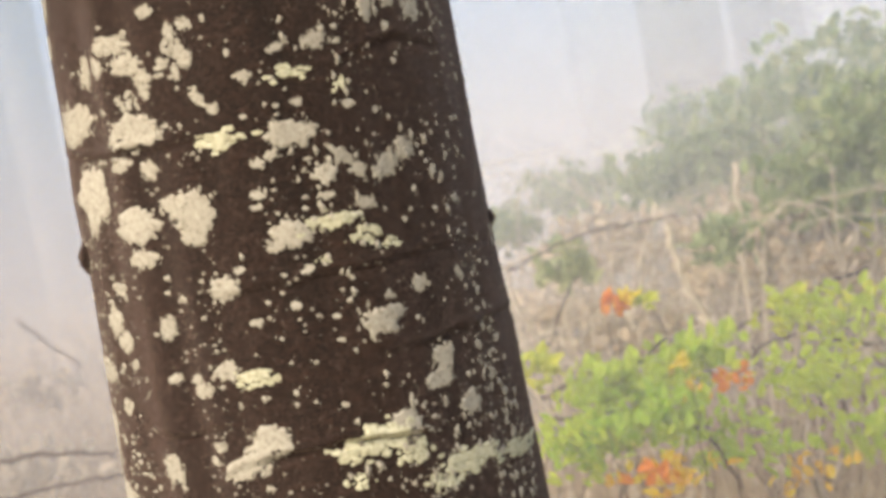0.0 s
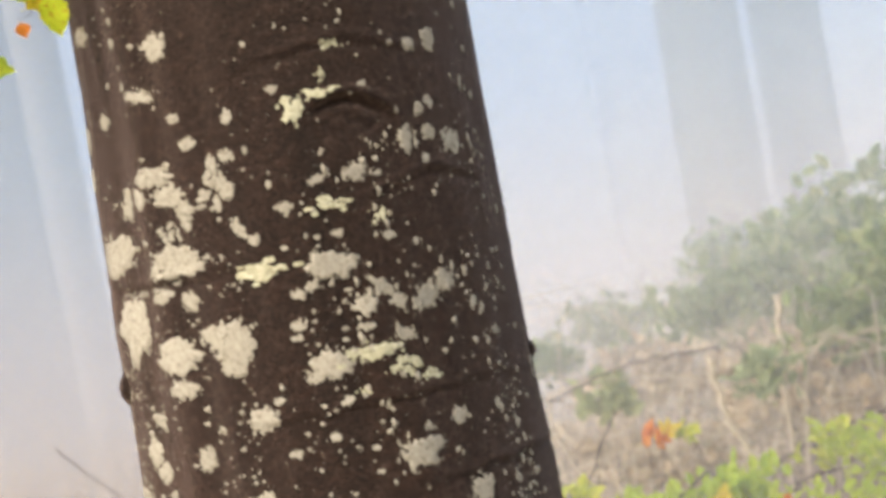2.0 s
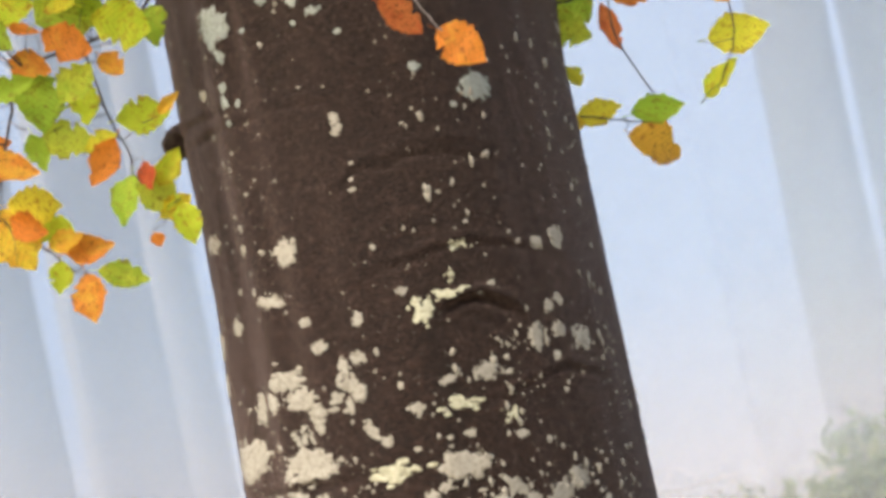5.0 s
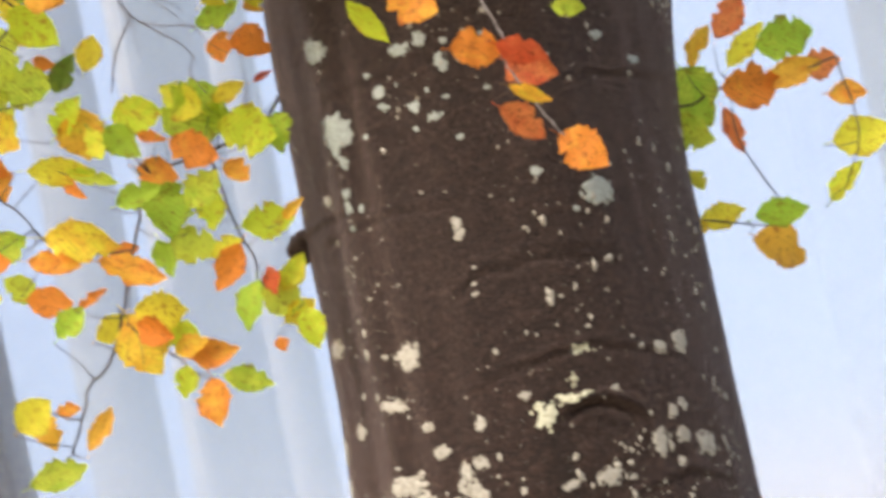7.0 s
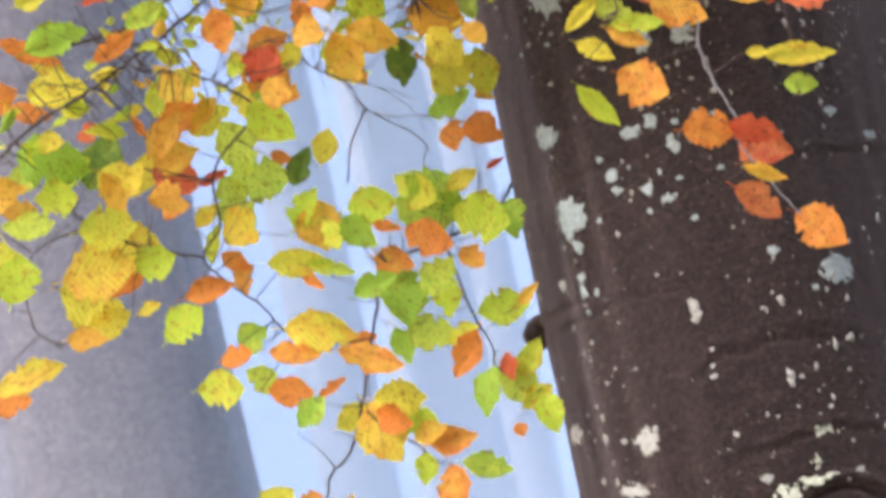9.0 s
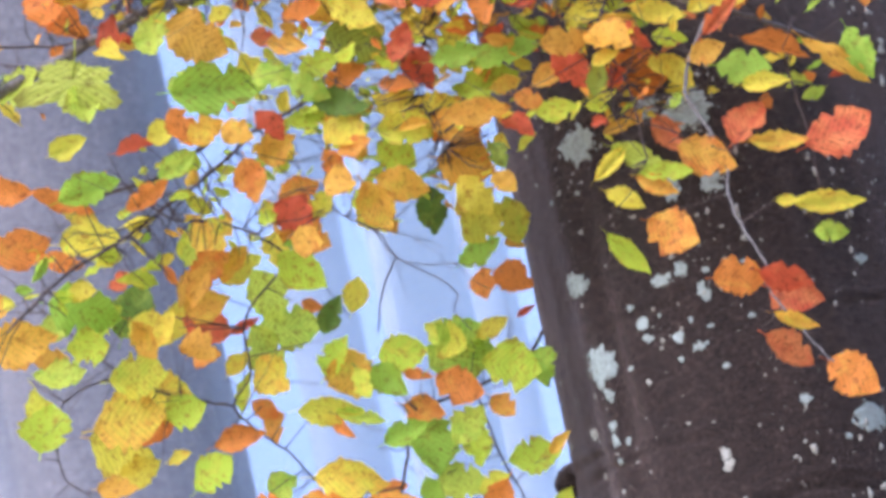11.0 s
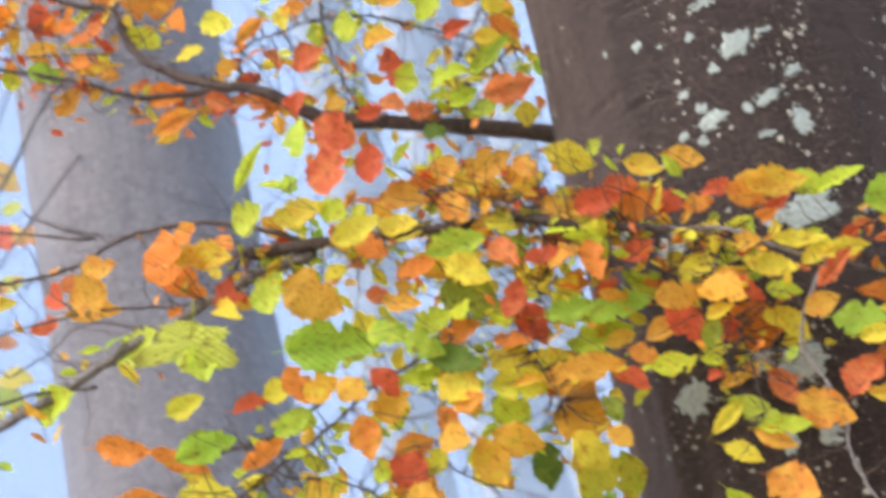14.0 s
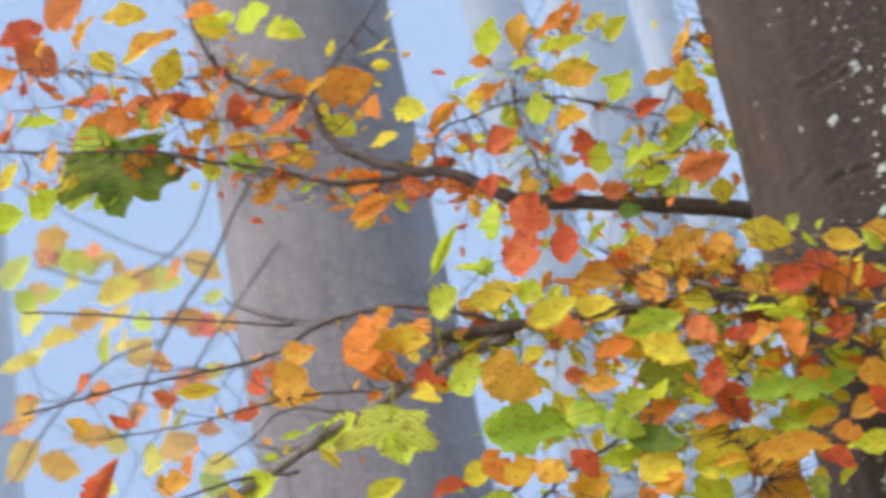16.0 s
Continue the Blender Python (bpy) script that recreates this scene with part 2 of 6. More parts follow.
def build_ground():
    bm = bmesh.new()
    grid = []
    steps = [math.copysign(abs(i / 70) ** 2.2 * 400, i) for i in range(-70, 71)]
    for y in steps:
        grid.append([bm.verts.new((x, y + 4, ground_height(x, y + 4))) for x in steps])
    for r0, r1 in zip(grid, grid[1:]):
        for k in range(len(r0) - 1):
            bm.faces.new((r0[k], r0[k + 1], r1[k + 1], r1[k]))
    return tagged(part("ground", bm, GROUND), "forest floor of dry grass, fallen leaves and moss", "ground", kind="structure")


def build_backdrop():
    """A glowing sheet that stands in for the bright mist and closes the view, far behind everything."""
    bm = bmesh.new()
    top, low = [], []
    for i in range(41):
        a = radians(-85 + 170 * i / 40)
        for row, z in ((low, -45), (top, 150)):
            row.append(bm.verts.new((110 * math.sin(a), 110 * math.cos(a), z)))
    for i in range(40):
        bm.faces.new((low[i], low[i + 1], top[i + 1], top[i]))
    return tagged(part("backdrop", bm, GLOW), "glowing backdrop sheet standing for pale blue-white mist in the distance", "mist", kind="structure")


def build_mist(dist, veil_z):
    bm = bmesh.new()
    rows = []
    for z in (-2, veil_z):
        rows.append([bm.verts.new((dist * math.sin(radians(a)), dist * math.cos(radians(a)), z)) for a in range(-60, 61, 5)])
    for k in range(len(rows[0]) - 1):
        bm.faces.new((rows[0][k], rows[0][k + 1], rows[1][k + 1], rows[1][k]))
    ob = tagged(part("mist_bank", bm, MIST), "thin white bank of mist between the trees", "mist", "banks of mist", kind="structure")
    ob.visible_shadow = False
    return ob


build_ground()
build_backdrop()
for dist in (4.05, 5.75, 7.2, 9.0, 11.0, 13.0, 14.7, 16.4):
    build_mist(dist, dist * 1.2 + 3)

# ---- the trees ----
MAIN = Vector((-0.180, 2.494, 0.0))


def main_radius(z, a):
    """Radius of the near trunk at height z and angle a (degrees; 0 faces the viewer, minus to the viewer's left)."""
    flare = 0.30 * math.exp(-z / 0.28)
    flute = 0.006 * math.exp(-((a + 41) / 6) ** 2) - 0.007 * math.exp(-((a + 53) / 8) ** 2) + 0.003 * math.exp(-((a + 28) / 6) ** 2) - 0.0035 * math.exp(-((a + 33) / 4) ** 2)
    flare += 0.022 * math.exp(-((a + 88) / 34) ** 2) * min(1.0, max(0.0, (1.78 - z) / 0.3))  # a swelling low on one side
    rise = min(1.0, max(0.0, (z - 1.95) / 0.55))
    flare += 0.05 * math.exp(-((a - 88) / 45) ** 2) * rise * rise * (3 - 2 * rise)  # and one higher up on the other
    flute *= 1 - 0.75 * min(1.0, max(0.0, (z - 2.0) / 0.6))
    p = Vector((math.sin(radians(a)) * 1.2, math.cos(radians(a)) * 1.2, z * 1.1))
    lump = 0.006 * noise.noise(p * 2.1) + 0.0025 * noise.noise(p * 7.0)
    return 0.2435 + flare * (1 + 0.4 * math.sin(radians(a * 5))) + flute + lump - 0.004 * max(0, z - 2.2)


def on_main(a, z, proud=0.0):
    """A point on the near trunk's bark."""
    r = main_radius(z, a) + proud
    return MAIN + Vector((math.sin(radians(a)) * r, -math.cos(radians(a)) * r, z))


WRINKLES = [  # angle, height, half width (degrees), arch, depth
    (57, 1.258, 31, 0.006, 1.9),
    (5, 1.156, 27, 0.016, 2.6),
    (11, 1.864, 22, 0.022, 1.4),
    (16, 1.755, 26, 0.019, 1.4),
    (13, 1.873, 22, 0.022, 1.0),
    (-21, 1.969, 13, 0.003, 1.0),
    (-27, 2.127, 15, 0.006, 1.0),
    (50, 2.087, 20, 0.002, 1.0),
    (-46, 1.540, 26, -0.003, 2.2),
    (41, 1.597, 18, 0.016, 1.6),
    (-19, 2.892, 8, -0.005, 1.0),
    (-19, 2.743, 8, 0.003, 1.0),
    (-15, 2.874, 8, 0.004, 1.0),
    (-34, 2.772, 8, 0.003, 1.0),
    (-38, 1.208, 13, -0.005, 1.8),
    (-62, 1.990, 22, 0.004, 1.6),
    (-50, 1.968, 18, 0.002, 1.2),
    (20, 1.360, 44, 0.004, 1.3),
]


SCAR = (21.6, 1.686)  # angle, height


def wrinkle_depth(a, z):
    d = 0.0
    for wa, wz, half, arch, deep in WRINKLES:
        u = (a - wa) / half
        if abs(u) < 1.3:
            line = wz + arch * (1 - u * u) + 0.006 * noise.noise(Vector((a * 0.12, wz * 9, 2)))
            fade = deep * max(0.0, 1 - u * u / 1.7)
            dz = z - line
            d += fade * (0.0018 * math.exp(-(dz / 0.006) ** 2) - 0.0030 * math.exp(-((dz + 0.007) / 0.0045) ** 2))
    # the eye-shaped scar of a lost limb
    ea, ez = (a - SCAR[0]) / 10.5, (z - SCAR[1]) / 0.03
    e = ea * ea + ez * ez
    if e < 4:
        u = (a - SCAR[0]) / 12.5
        dz = z - SCAR[1] - 0.0205 + 0.0105 * u + 0.0215 * u * u + 0.002 * noise.noise(Vector((a * 0.4, 3, 5)))
        fade = max(0.0, 1 - abs(u) ** 4)
        d += fade * (0.005 * math.exp(-((dz - 0.007) / 0.006) ** 2) - 0.012 * math.exp(-((dz + 0.004) / 0.0055) ** 2))  # the brow
        d += fade * (0.0045 * noise.noise(Vector((a * 0.45, z * 70, 5))) - 0.004) * math.exp(-((dz + 0.024) / 0.018) ** 2)
    return d


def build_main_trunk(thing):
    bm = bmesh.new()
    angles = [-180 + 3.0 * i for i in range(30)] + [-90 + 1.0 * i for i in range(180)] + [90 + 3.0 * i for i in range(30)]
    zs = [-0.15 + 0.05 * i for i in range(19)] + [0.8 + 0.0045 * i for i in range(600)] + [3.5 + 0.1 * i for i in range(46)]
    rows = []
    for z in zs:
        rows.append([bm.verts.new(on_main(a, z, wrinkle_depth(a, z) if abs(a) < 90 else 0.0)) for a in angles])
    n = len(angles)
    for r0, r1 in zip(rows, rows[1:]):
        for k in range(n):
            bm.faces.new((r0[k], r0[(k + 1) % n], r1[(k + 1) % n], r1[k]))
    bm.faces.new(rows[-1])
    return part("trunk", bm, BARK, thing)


def build_trunk(thing, at, radius, lean, height, material, seed, sides=48, steps=60):
    bm = bmesh.new()
    rows = []
    for i in range(steps + 1):
        z = -0.2 + (height + 0.2) * i / steps
        c = Vector((at[0] + lean[0] * z, at[1] + lean[1] * z, z + at[2]))
        row = []
        for k in range(sides):
            a = 2 * math.pi * k / sides
            r = radius * (1 - 0.35 * max(0, z) / height) + 0.5 * radius * math.exp(-max(0, z) / 0.4)
            r *= 1 + 0.05 * noise.noise(Vector((math.cos(a) * 1.3, math.sin(a) * 1.3, z * 0.7 + seed)))
            row.append(bm.verts.new(c + Vector((math.cos(a) * r, math.sin(a) * r, 0))))
        rows.append(row)
    for r0, r1 in zip(rows, rows[1:]):
        for k in range(sides):
            bm.faces.new((r0[k], r0[(k + 1) % sides], r1[(k + 1) % sides], r1[k]))
    bm.faces.new(rows[-1])
    return part("trunk", bm, material, thing)


beech = tagged(empty("beech_tree", (0, 0, 0)), "near beech with dark smooth bark, pale lichen and autumn leaves", "tree")
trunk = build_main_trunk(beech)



def build_knot(name, a, z, size, out, label):
    """The swollen stub of a lost branch."""
    bm = bmesh.new()
    bmesh.ops.create_icosphere(bm, subdivisions=3, radius=1.0)
    m = Matrix.Translation(on_main(a, z, out)) @ Matrix.Rotation(radians(a), 4, "Z")
    for v in bm.verts:
        k = 1 + 0.28 * noise.noise(v.co * 1.7 + Vector((a, z, 0))) + 0.12 * noise.noise(v.co * 5)
        p = Vector((v.co.x * size * 0.8 * k, v.co.y * size * k, v.co.z * size * 1.1 * k))
        if v.co.y < -0.6:
            p.y *= 0.8 - 0.2 * math.cos(v.co.x * 5)
        v.co = m @ p
    return part(name, bm, BARK, trunk, label)


build_knot("knot", -84, 1.981, 0.021, 0.007, "dark stub of a lost branch")
build_knot("knot", -70, 1.416, 0.02, -0.006, "dark hollow knot")
build_knot("knot", 84, 1.370, 0.01, -0.002, "small swelling in the bark")

grey_beech = tagged(empty("beech_tree"), "smooth grey beech trunk standing in thin mist", "tree")
build_trunk(grey_beech, (-2.21, 5.53, 0.0), 0.41, (-0.030, 0.0), 16, BARK_GREY, 3.0)

FAR = [  # x, y, radius
    (2.26, 16.8, 0.36),
    (3.12, 17.5, 0.33),
    (-3.98, 18.0, 0.41),
    (-4.74, 17.0, 0.37),
    (-4.03, 21.0, 0.33),
    (-7.07, 26.0, 0.28),
    (-13.97, 20.0, 0.66),
    (-6.16, 26.0, 0.31),
    (-12.27, 15.0, 0.65),
]
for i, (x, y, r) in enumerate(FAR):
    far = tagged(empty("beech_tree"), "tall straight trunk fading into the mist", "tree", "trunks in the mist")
    build_trunk(far, (x, y, ground_height(x, y)), r, (random.uniform(-0.03, 0.02), 0), 30, BARK_FAR_HAZED, 7.0 * i, 20, 24)

# ---- undergrowth ----
WITHERED = leaf_material("withered_leaf", (0.58, 0.48, 0.34), (0.68, 0.60, 0.46), (0.30, 0.22, 0.14), 0.4)
STEM_PALE = bark_material("pale_stem_bark", (0.42, 0.36, 0.26), (0.58, 0.50, 0.37), (0.74, 0.66, 0.52))
BUSH_GREEN = leaf_material("bush_leaf", (0.40, 0.64, 0.06), (0.62, 0.76, 0.08), (0.30, 0.22, 0.04))
BUSH_LIME = leaf_material("lime_bush_leaf", (0.52, 0.68, 0.08), (0.74, 0.76, 0.10), (0.36, 0.26, 0.04))
# dull sage green, with some haze mixed into the leaf colour
BUSH_SAGE_HAZED = leaf_material("hazed_sage_bush_leaf", (0.36, 0.45, 0.23), (0.52, 0.56, 0.32), (0.30, 0.24, 0.12))
bush_rng = random.Random(8)


def crown_mesh(name, centre, rx, rz, count, material, size):
    """Many small folded leaves scattered in a loose, uneven clump."""
    verts, faces, uvs = [], [], []
    seed = Vector((bush_rng.uniform(0, 50), 0, 0))
    outline = ((0, 0), (0.26, 0.22), (0.30, 0.55), (0.14, 0.86), (0, 1), (-0.14, 0.86), (-0.30, 0.55), (-0.26, 0.22))
    made = 0
    while made < count:
        d = Vector((bush_rng.gauss(0, 0.5), bush_rng.gauss(0, 0.5), bush_rng.gauss(0, 0.5)))
        if d.length > 1.25 or noise.noise(d * 2.2 + seed) < -0.12:
            continue
        made += 1
        at = Vector(centre) + Vector((d.x * rx, d.y * rx * 0.8, d.z * rz))
        turn = Euler((radians(bush_rng.gauss(60, 35)), radians(bush_rng.gauss(0, 30)), radians(bush_rng.uniform(0, 360)))).to_matrix()
        length = size * bush_rng.uniform(0.6, 1.25)
        n = len(verts)
        for x, y in outline:
            verts.append(at + turn @ Vector((x, y, abs(x) * 0.35 - 0.2 * y * y)) * length)
            uvs.append((x, y))
        for k in (1, 2, 3):
            faces.append((n, n + k, n + k + 1))
            faces.append((n, n + 8 - k - 1, n + 8 - k))
    me = bpy.data.meshes.new(name)
    me.from_pydata(verts, [], faces)
    layer = me.uv_layers.new(name="UVMap")
    for loop in me.loops:
        layer.data[loop.index].uv = uvs[loop.vertex_index]
    me.materials.append(material)
    return me


def build_bush(rows, label, size, group):
    """Each clump of leaves on its own thin stem from the ground."""
    for x, y, z, rx, rz, colour, count in rows:
        bush = tagged(empty("bush"), label[colour], "bush", group)
        bm = bmesh.new()
        foot = Vector((x + bush_rng.uniform(-0.3, 0.3), y + bush_rng.uniform(0, 0.3), ground_height(x, y) - 0.05))
        for _ in range(2 if count > 30 else 1):
            top = Vector((x + bush_rng.gauss(0, 0.5) * rx, y + bush_rng.gauss(0, 0.3) * rx, z + bush_rng.gauss(0, 0.5) * rz))
            line = bend([foot, foot.lerp(top, 0.5) + Vector((bush_rng.uniform(-0.1, 0.1), 0, 0.08)), top], 5, 0.006, bush_rng.randrange(999))
            sweep(bm, line, taper(len(line), 0.003, 0.0012), 5)
        part("stem", bm, TWIG, bush)
        material = {"w": WITHERED, "g": BUSH_GREEN, "l": BUSH_LIME, "d": BUSH_SAGE_HAZED}.get(colour, LEAF.get(colour))
        tagged(part("crown", crown_mesh("crown", (x, y, z), rx, rz, count, material, size), None, bush), kind="stuff")


BUSHES = [  # x, y, z, half width, half height, colour, leaves
    (0.23, 4.30, 0.66, 0.11, 0.07, "g", 240),
    (0.32, 4.40, 0.76, 0.12, 0.06, "l", 224),
    (0.52, 4.50, 0.77, 0.11, 0.06, "g", 208),
    (0.39, 4.30, 0.70, 0.15, 0.07, "g", 256),
    (0.17, 4.50, 0.81, 0.05, 0.04, "l", 57),
    (0.57, 4.40, 0.58, 0.14, 0.09, "g", 128),
    (0.94, 4.80, 0.75, 0.15, 0.08, "l", 128),
    (0.83, 4.70, 0.62, 0.16, 0.09, "g", 208),
    (0.89, 4.60, 0.49, 0.09, 0.08, "g", 96),
    (0.35, 4.50, 0.92, 0.03, 0.02, "o", 10),
]
BUSHES += [
    (0.38, 4.50, 0.93, 0.03, 0.02, "y", 10),
    (0.43, 4.50, 0.92, 0.03, 0.02, "l", 14),
    (0.57, 4.40, 0.72, 0.05, 0.02, "o", 20),
    (0.47, 4.40, 0.77, 0.04, 0.03, "y", 15),
    (0.39, 4.25, 0.58, 0.11, 0.04, "y", 42),
    (0.36, 4.20, 0.59, 0.07, 0.02, "o", 15),
    (0.49, 4.35, 0.70, 0.04, 0.03, "y", 15),
    (0.74, 4.50, 0.46, 0.11, 0.05, "y", 25),
]
FAR_BUSHES = [
    (0.74, 5.20, 0.93, 0.10, 0.07, "d", 75),
    (0.31, 5.30, 0.92, 0.09, 0.06, "d", 60),
    (0.85, 5.00, 0.74, 0.10, 0.06, "l", 60),
    (1.34, 6.20, 1.27, 0.26, 0.16, "d", 390),
    (1.09, 6.40, 1.15, 0.24, 0.13, "d", 330),
    (1.24, 5.60, 1.12, 0.21, 0.17, "d", 390),
    (1.09, 5.60, 0.99, 0.22, 0.13, "d", 360),
    (0.86, 6.40, 1.05, 0.20, 0.11, "d", 240),
    (1.48, 6.60, 0.90, 0.22, 0.22, "d", 300),
    (1.41, 5.60, 0.73, 0.24, 0.19, "l", 300),
    (2.05, 8.50, 0.97, 0.29, 0.19, "d", 240),
    (0.22, 6.60, 0.91, 0.13, 0.07, "d", 135),
]
FAR_BUSHES += [
    (0.93, 6.00, 0.88, 0.27, 0.08, "w", 240),
    (1.04, 5.40, 0.75, 0.18, 0.08, "w", 180),
    (-1.62, 7.50, 0.55, 0.19, 0.11, "w", 120),
    (-1.35, 6.00, 0.50, 0.20, 0.08, "w", 135),
    (0.74, 6.40, 0.99, 0.24, 0.11, "d", 300),
    (1.12, 6.80, 0.95, 0.27, 0.15, "d", 360),
    (1.56, 8.20, 1.07, 0.28, 0.16, "d", 300),
    (0.49, 7.60, 0.91, 0.24, 0.11, "d", 240),
    (1.17, 8.80, 1.02, 0.27, 0.12, "d", 270),
    (1.19, 5.90, 0.79, 0.18, 0.15, "w", 240),
    (0.51, 6.20, 0.85, 0.23, 0.11, "w", 225),
    (0.82, 5.70, 0.82, 0.21, 0.11, "w", 240),
]
FAR_BUSHES += [
    (0.48, 5.40, 0.71, 0.18, 0.06, "w", 180),
    (0.32, 5.80, 0.73, 0.15, 0.08, "w", 135),
]
NEAR_LABELS = {"l": "bright yellow-green leafy bush on the forest floor", "g": "light green leafy bush on the forest floor", "o": "orange autumn leaves on a thin bush stem", "y": "yellow autumn leaves on a thin bush stem"}
FAR_LABELS = {"d": "dull green bush on the misty slope", "l": "yellow-green bush on the misty slope", "w": "withered tan brushwood on the misty slope"}
build_bush(BUSHES, NEAR_LABELS, 0.038, "bushes near the trunk")
build_bush(FAR_BUSHES, FAR_LABELS, 0.055, "bushes in the mist")

STEMS = [  # line, radius, bark
    ([(0.59, 5.20, 1.01), (0.61, 5.20, 0.85), (0.66, 5.20, 0.69), (0.66, 5.20, 0.44)], 0.0103, "pale"),
    ([(0.84, 5.50, 1.11), (0.82, 5.50, 0.90), (0.80, 5.50, 0.67), (0.76, 5.50, 0.36)], 0.0093, "pale"),
    ([(0.16, 5.20, 0.97), (0.32, 5.20, 1.01), (0.47, 5.20, 1.03), (0.62, 5.20, 1.02)], 0.0037, "dark"),
    ([(0.16, 4.45, 0.76), (0.28, 4.45, 0.79), (0.37, 4.45, 0.79), (0.46, 4.45, 0.84)], 0.0050, "dark"),
    ([(0.17, 4.40, 0.72), (0.32, 4.40, 0.70), (0.45, 4.40, 0.66), (0.51, 4.40, 0.60), (0.56, 4.40, 0.48), (0.58, 4.40, 0.35)], 0.0050, "dark"),
]
STEMS += [
    ([(0.48, 4.40, 0.73), (0.51, 4.40, 0.63), (0.56, 4.40, 0.48)], 0.0044, "dark"),
    ([(-1.10, 4.60, 0.82), (-0.99, 4.60, 0.81), (-0.84, 4.60, 0.78)], 0.0065, "dark"),
    ([(-1.12, 4.60, 0.73), (-0.96, 4.60, 0.73), (-0.83, 4.60, 0.73)], 0.0052, "dark"),
    ([(-1.15, 5.30, 1.07), (-1.09, 5.30, 0.99), (-1.01, 5.30, 0.91)], 0.0030, "dark"),
    ([(1.12, 5.30, 0.79), (0.89, 5.30, 0.74), (0.73, 5.30, 0.68)], 0.0060, "dark"),
]
STEMS += [
    ([(0.36, 5.30, 0.96), (0.31, 5.30, 0.86), (0.21, 5.30, 0.70)], 0.0045, "dark"),
    ([(1.04, 4.90, 0.65), (0.81, 4.90, 0.71), (0.66, 4.90, 0.66)], 0.0048, "dark"),
]
for line, radius, bark in STEMS:
    points = bend(line, 6, 0.008, 3)
    stem = tagged(part("sapling_stem", sweep(bmesh.new(), points, taper(len(points), radius, radius * 0.7), 7, 0.3), STEM_PALE if bark == "pale" else TWIG),
                  "pale bare sapling stem in the brushwood" if bark == "pale" else "thin dark bare twig arching through the brushwood", "sapling" if bark == "pale" else "twig", "stems in the brushwood")


def build_grass():
    """Dry grass and brushwood on the slope, thicker towards the viewer's right."""
    verts, faces, uvs = [], [], []
    for _ in range(9000):
        y = 4.6 + 9 * bush_rng.random() ** 1.3
        x = bush_rng.uniform(-0.35, 0.42) * y
        z = ground_height(x, y)
        h = bush_rng.uniform(0.15, 0.55) * (1 + 0.5 * noise.noise(Vector((x, y, 0))))
        lean = Vector((bush_rng.gauss(0, 0.35), bush_rng.gauss(0, 0.3), 0)) * h
        w = bush_rng.uniform(0.003, 0.008)
        n = len(verts)
        verts += [(x - w, y, z), (x + w, y, z), (x + w * 0.7 + lean.x * 0.4, y + lean.y * 0.4, z + h * 0.6), (x - w * 0.7 + lean.x * 0.4, y + lean.y * 0.4, z + h * 0.6), (x + lean.x, y + lean.y, z + h)]
        faces += [(n, n + 1, n + 2, n + 3), (n + 3, n + 2, n + 4)]
    me = bpy.data.meshes.new("dry_grass")
    me.from_pydata(verts, [], faces)
    me.uv_layers.new(name="UVMap")
    me.materials.append(WITHERED)
    tagged(part("dry_grass", me, None), "tan dry grass on the forest floor", "grass", kind="stuff")


build_grass()


def build_brushwood():
    """Bare tan twigs in a tangle over the slope."""
    bm = bmesh.new()
    for _ in range(420):
        y = bush_rng.uniform(4.9, 9.5)
        x = bush_rng.uniform(0.02, 0.30) * y
        foot = Vector((x, y, ground_height(x, y)))
        h = bush_rng.uniform(0.4, 1.05)
        top = foot + Vector((bush_rng.gauss(0, 0.35), bush_rng.gauss(0, 0.2), h))
        side = top + Vector((bush_rng.gauss(0, 0.3), 0, bush_rng.uniform(-0.25, 0.1)))
        line = bend([foot, foot.lerp(top, 0.6) + Vector((bush_rng.gauss(0, 0.06), 0, 0)), top, side], 3)
        sweep(bm, line, taper(len(line), bush_rng.uniform(0.003, 0.007), 0.0015), 4)
    tagged(part("brushwood", bm, STEM_PALE), "tangle of bare tan brushwood on the slope", "brushwood", kind="stuff")


build_brushwood()

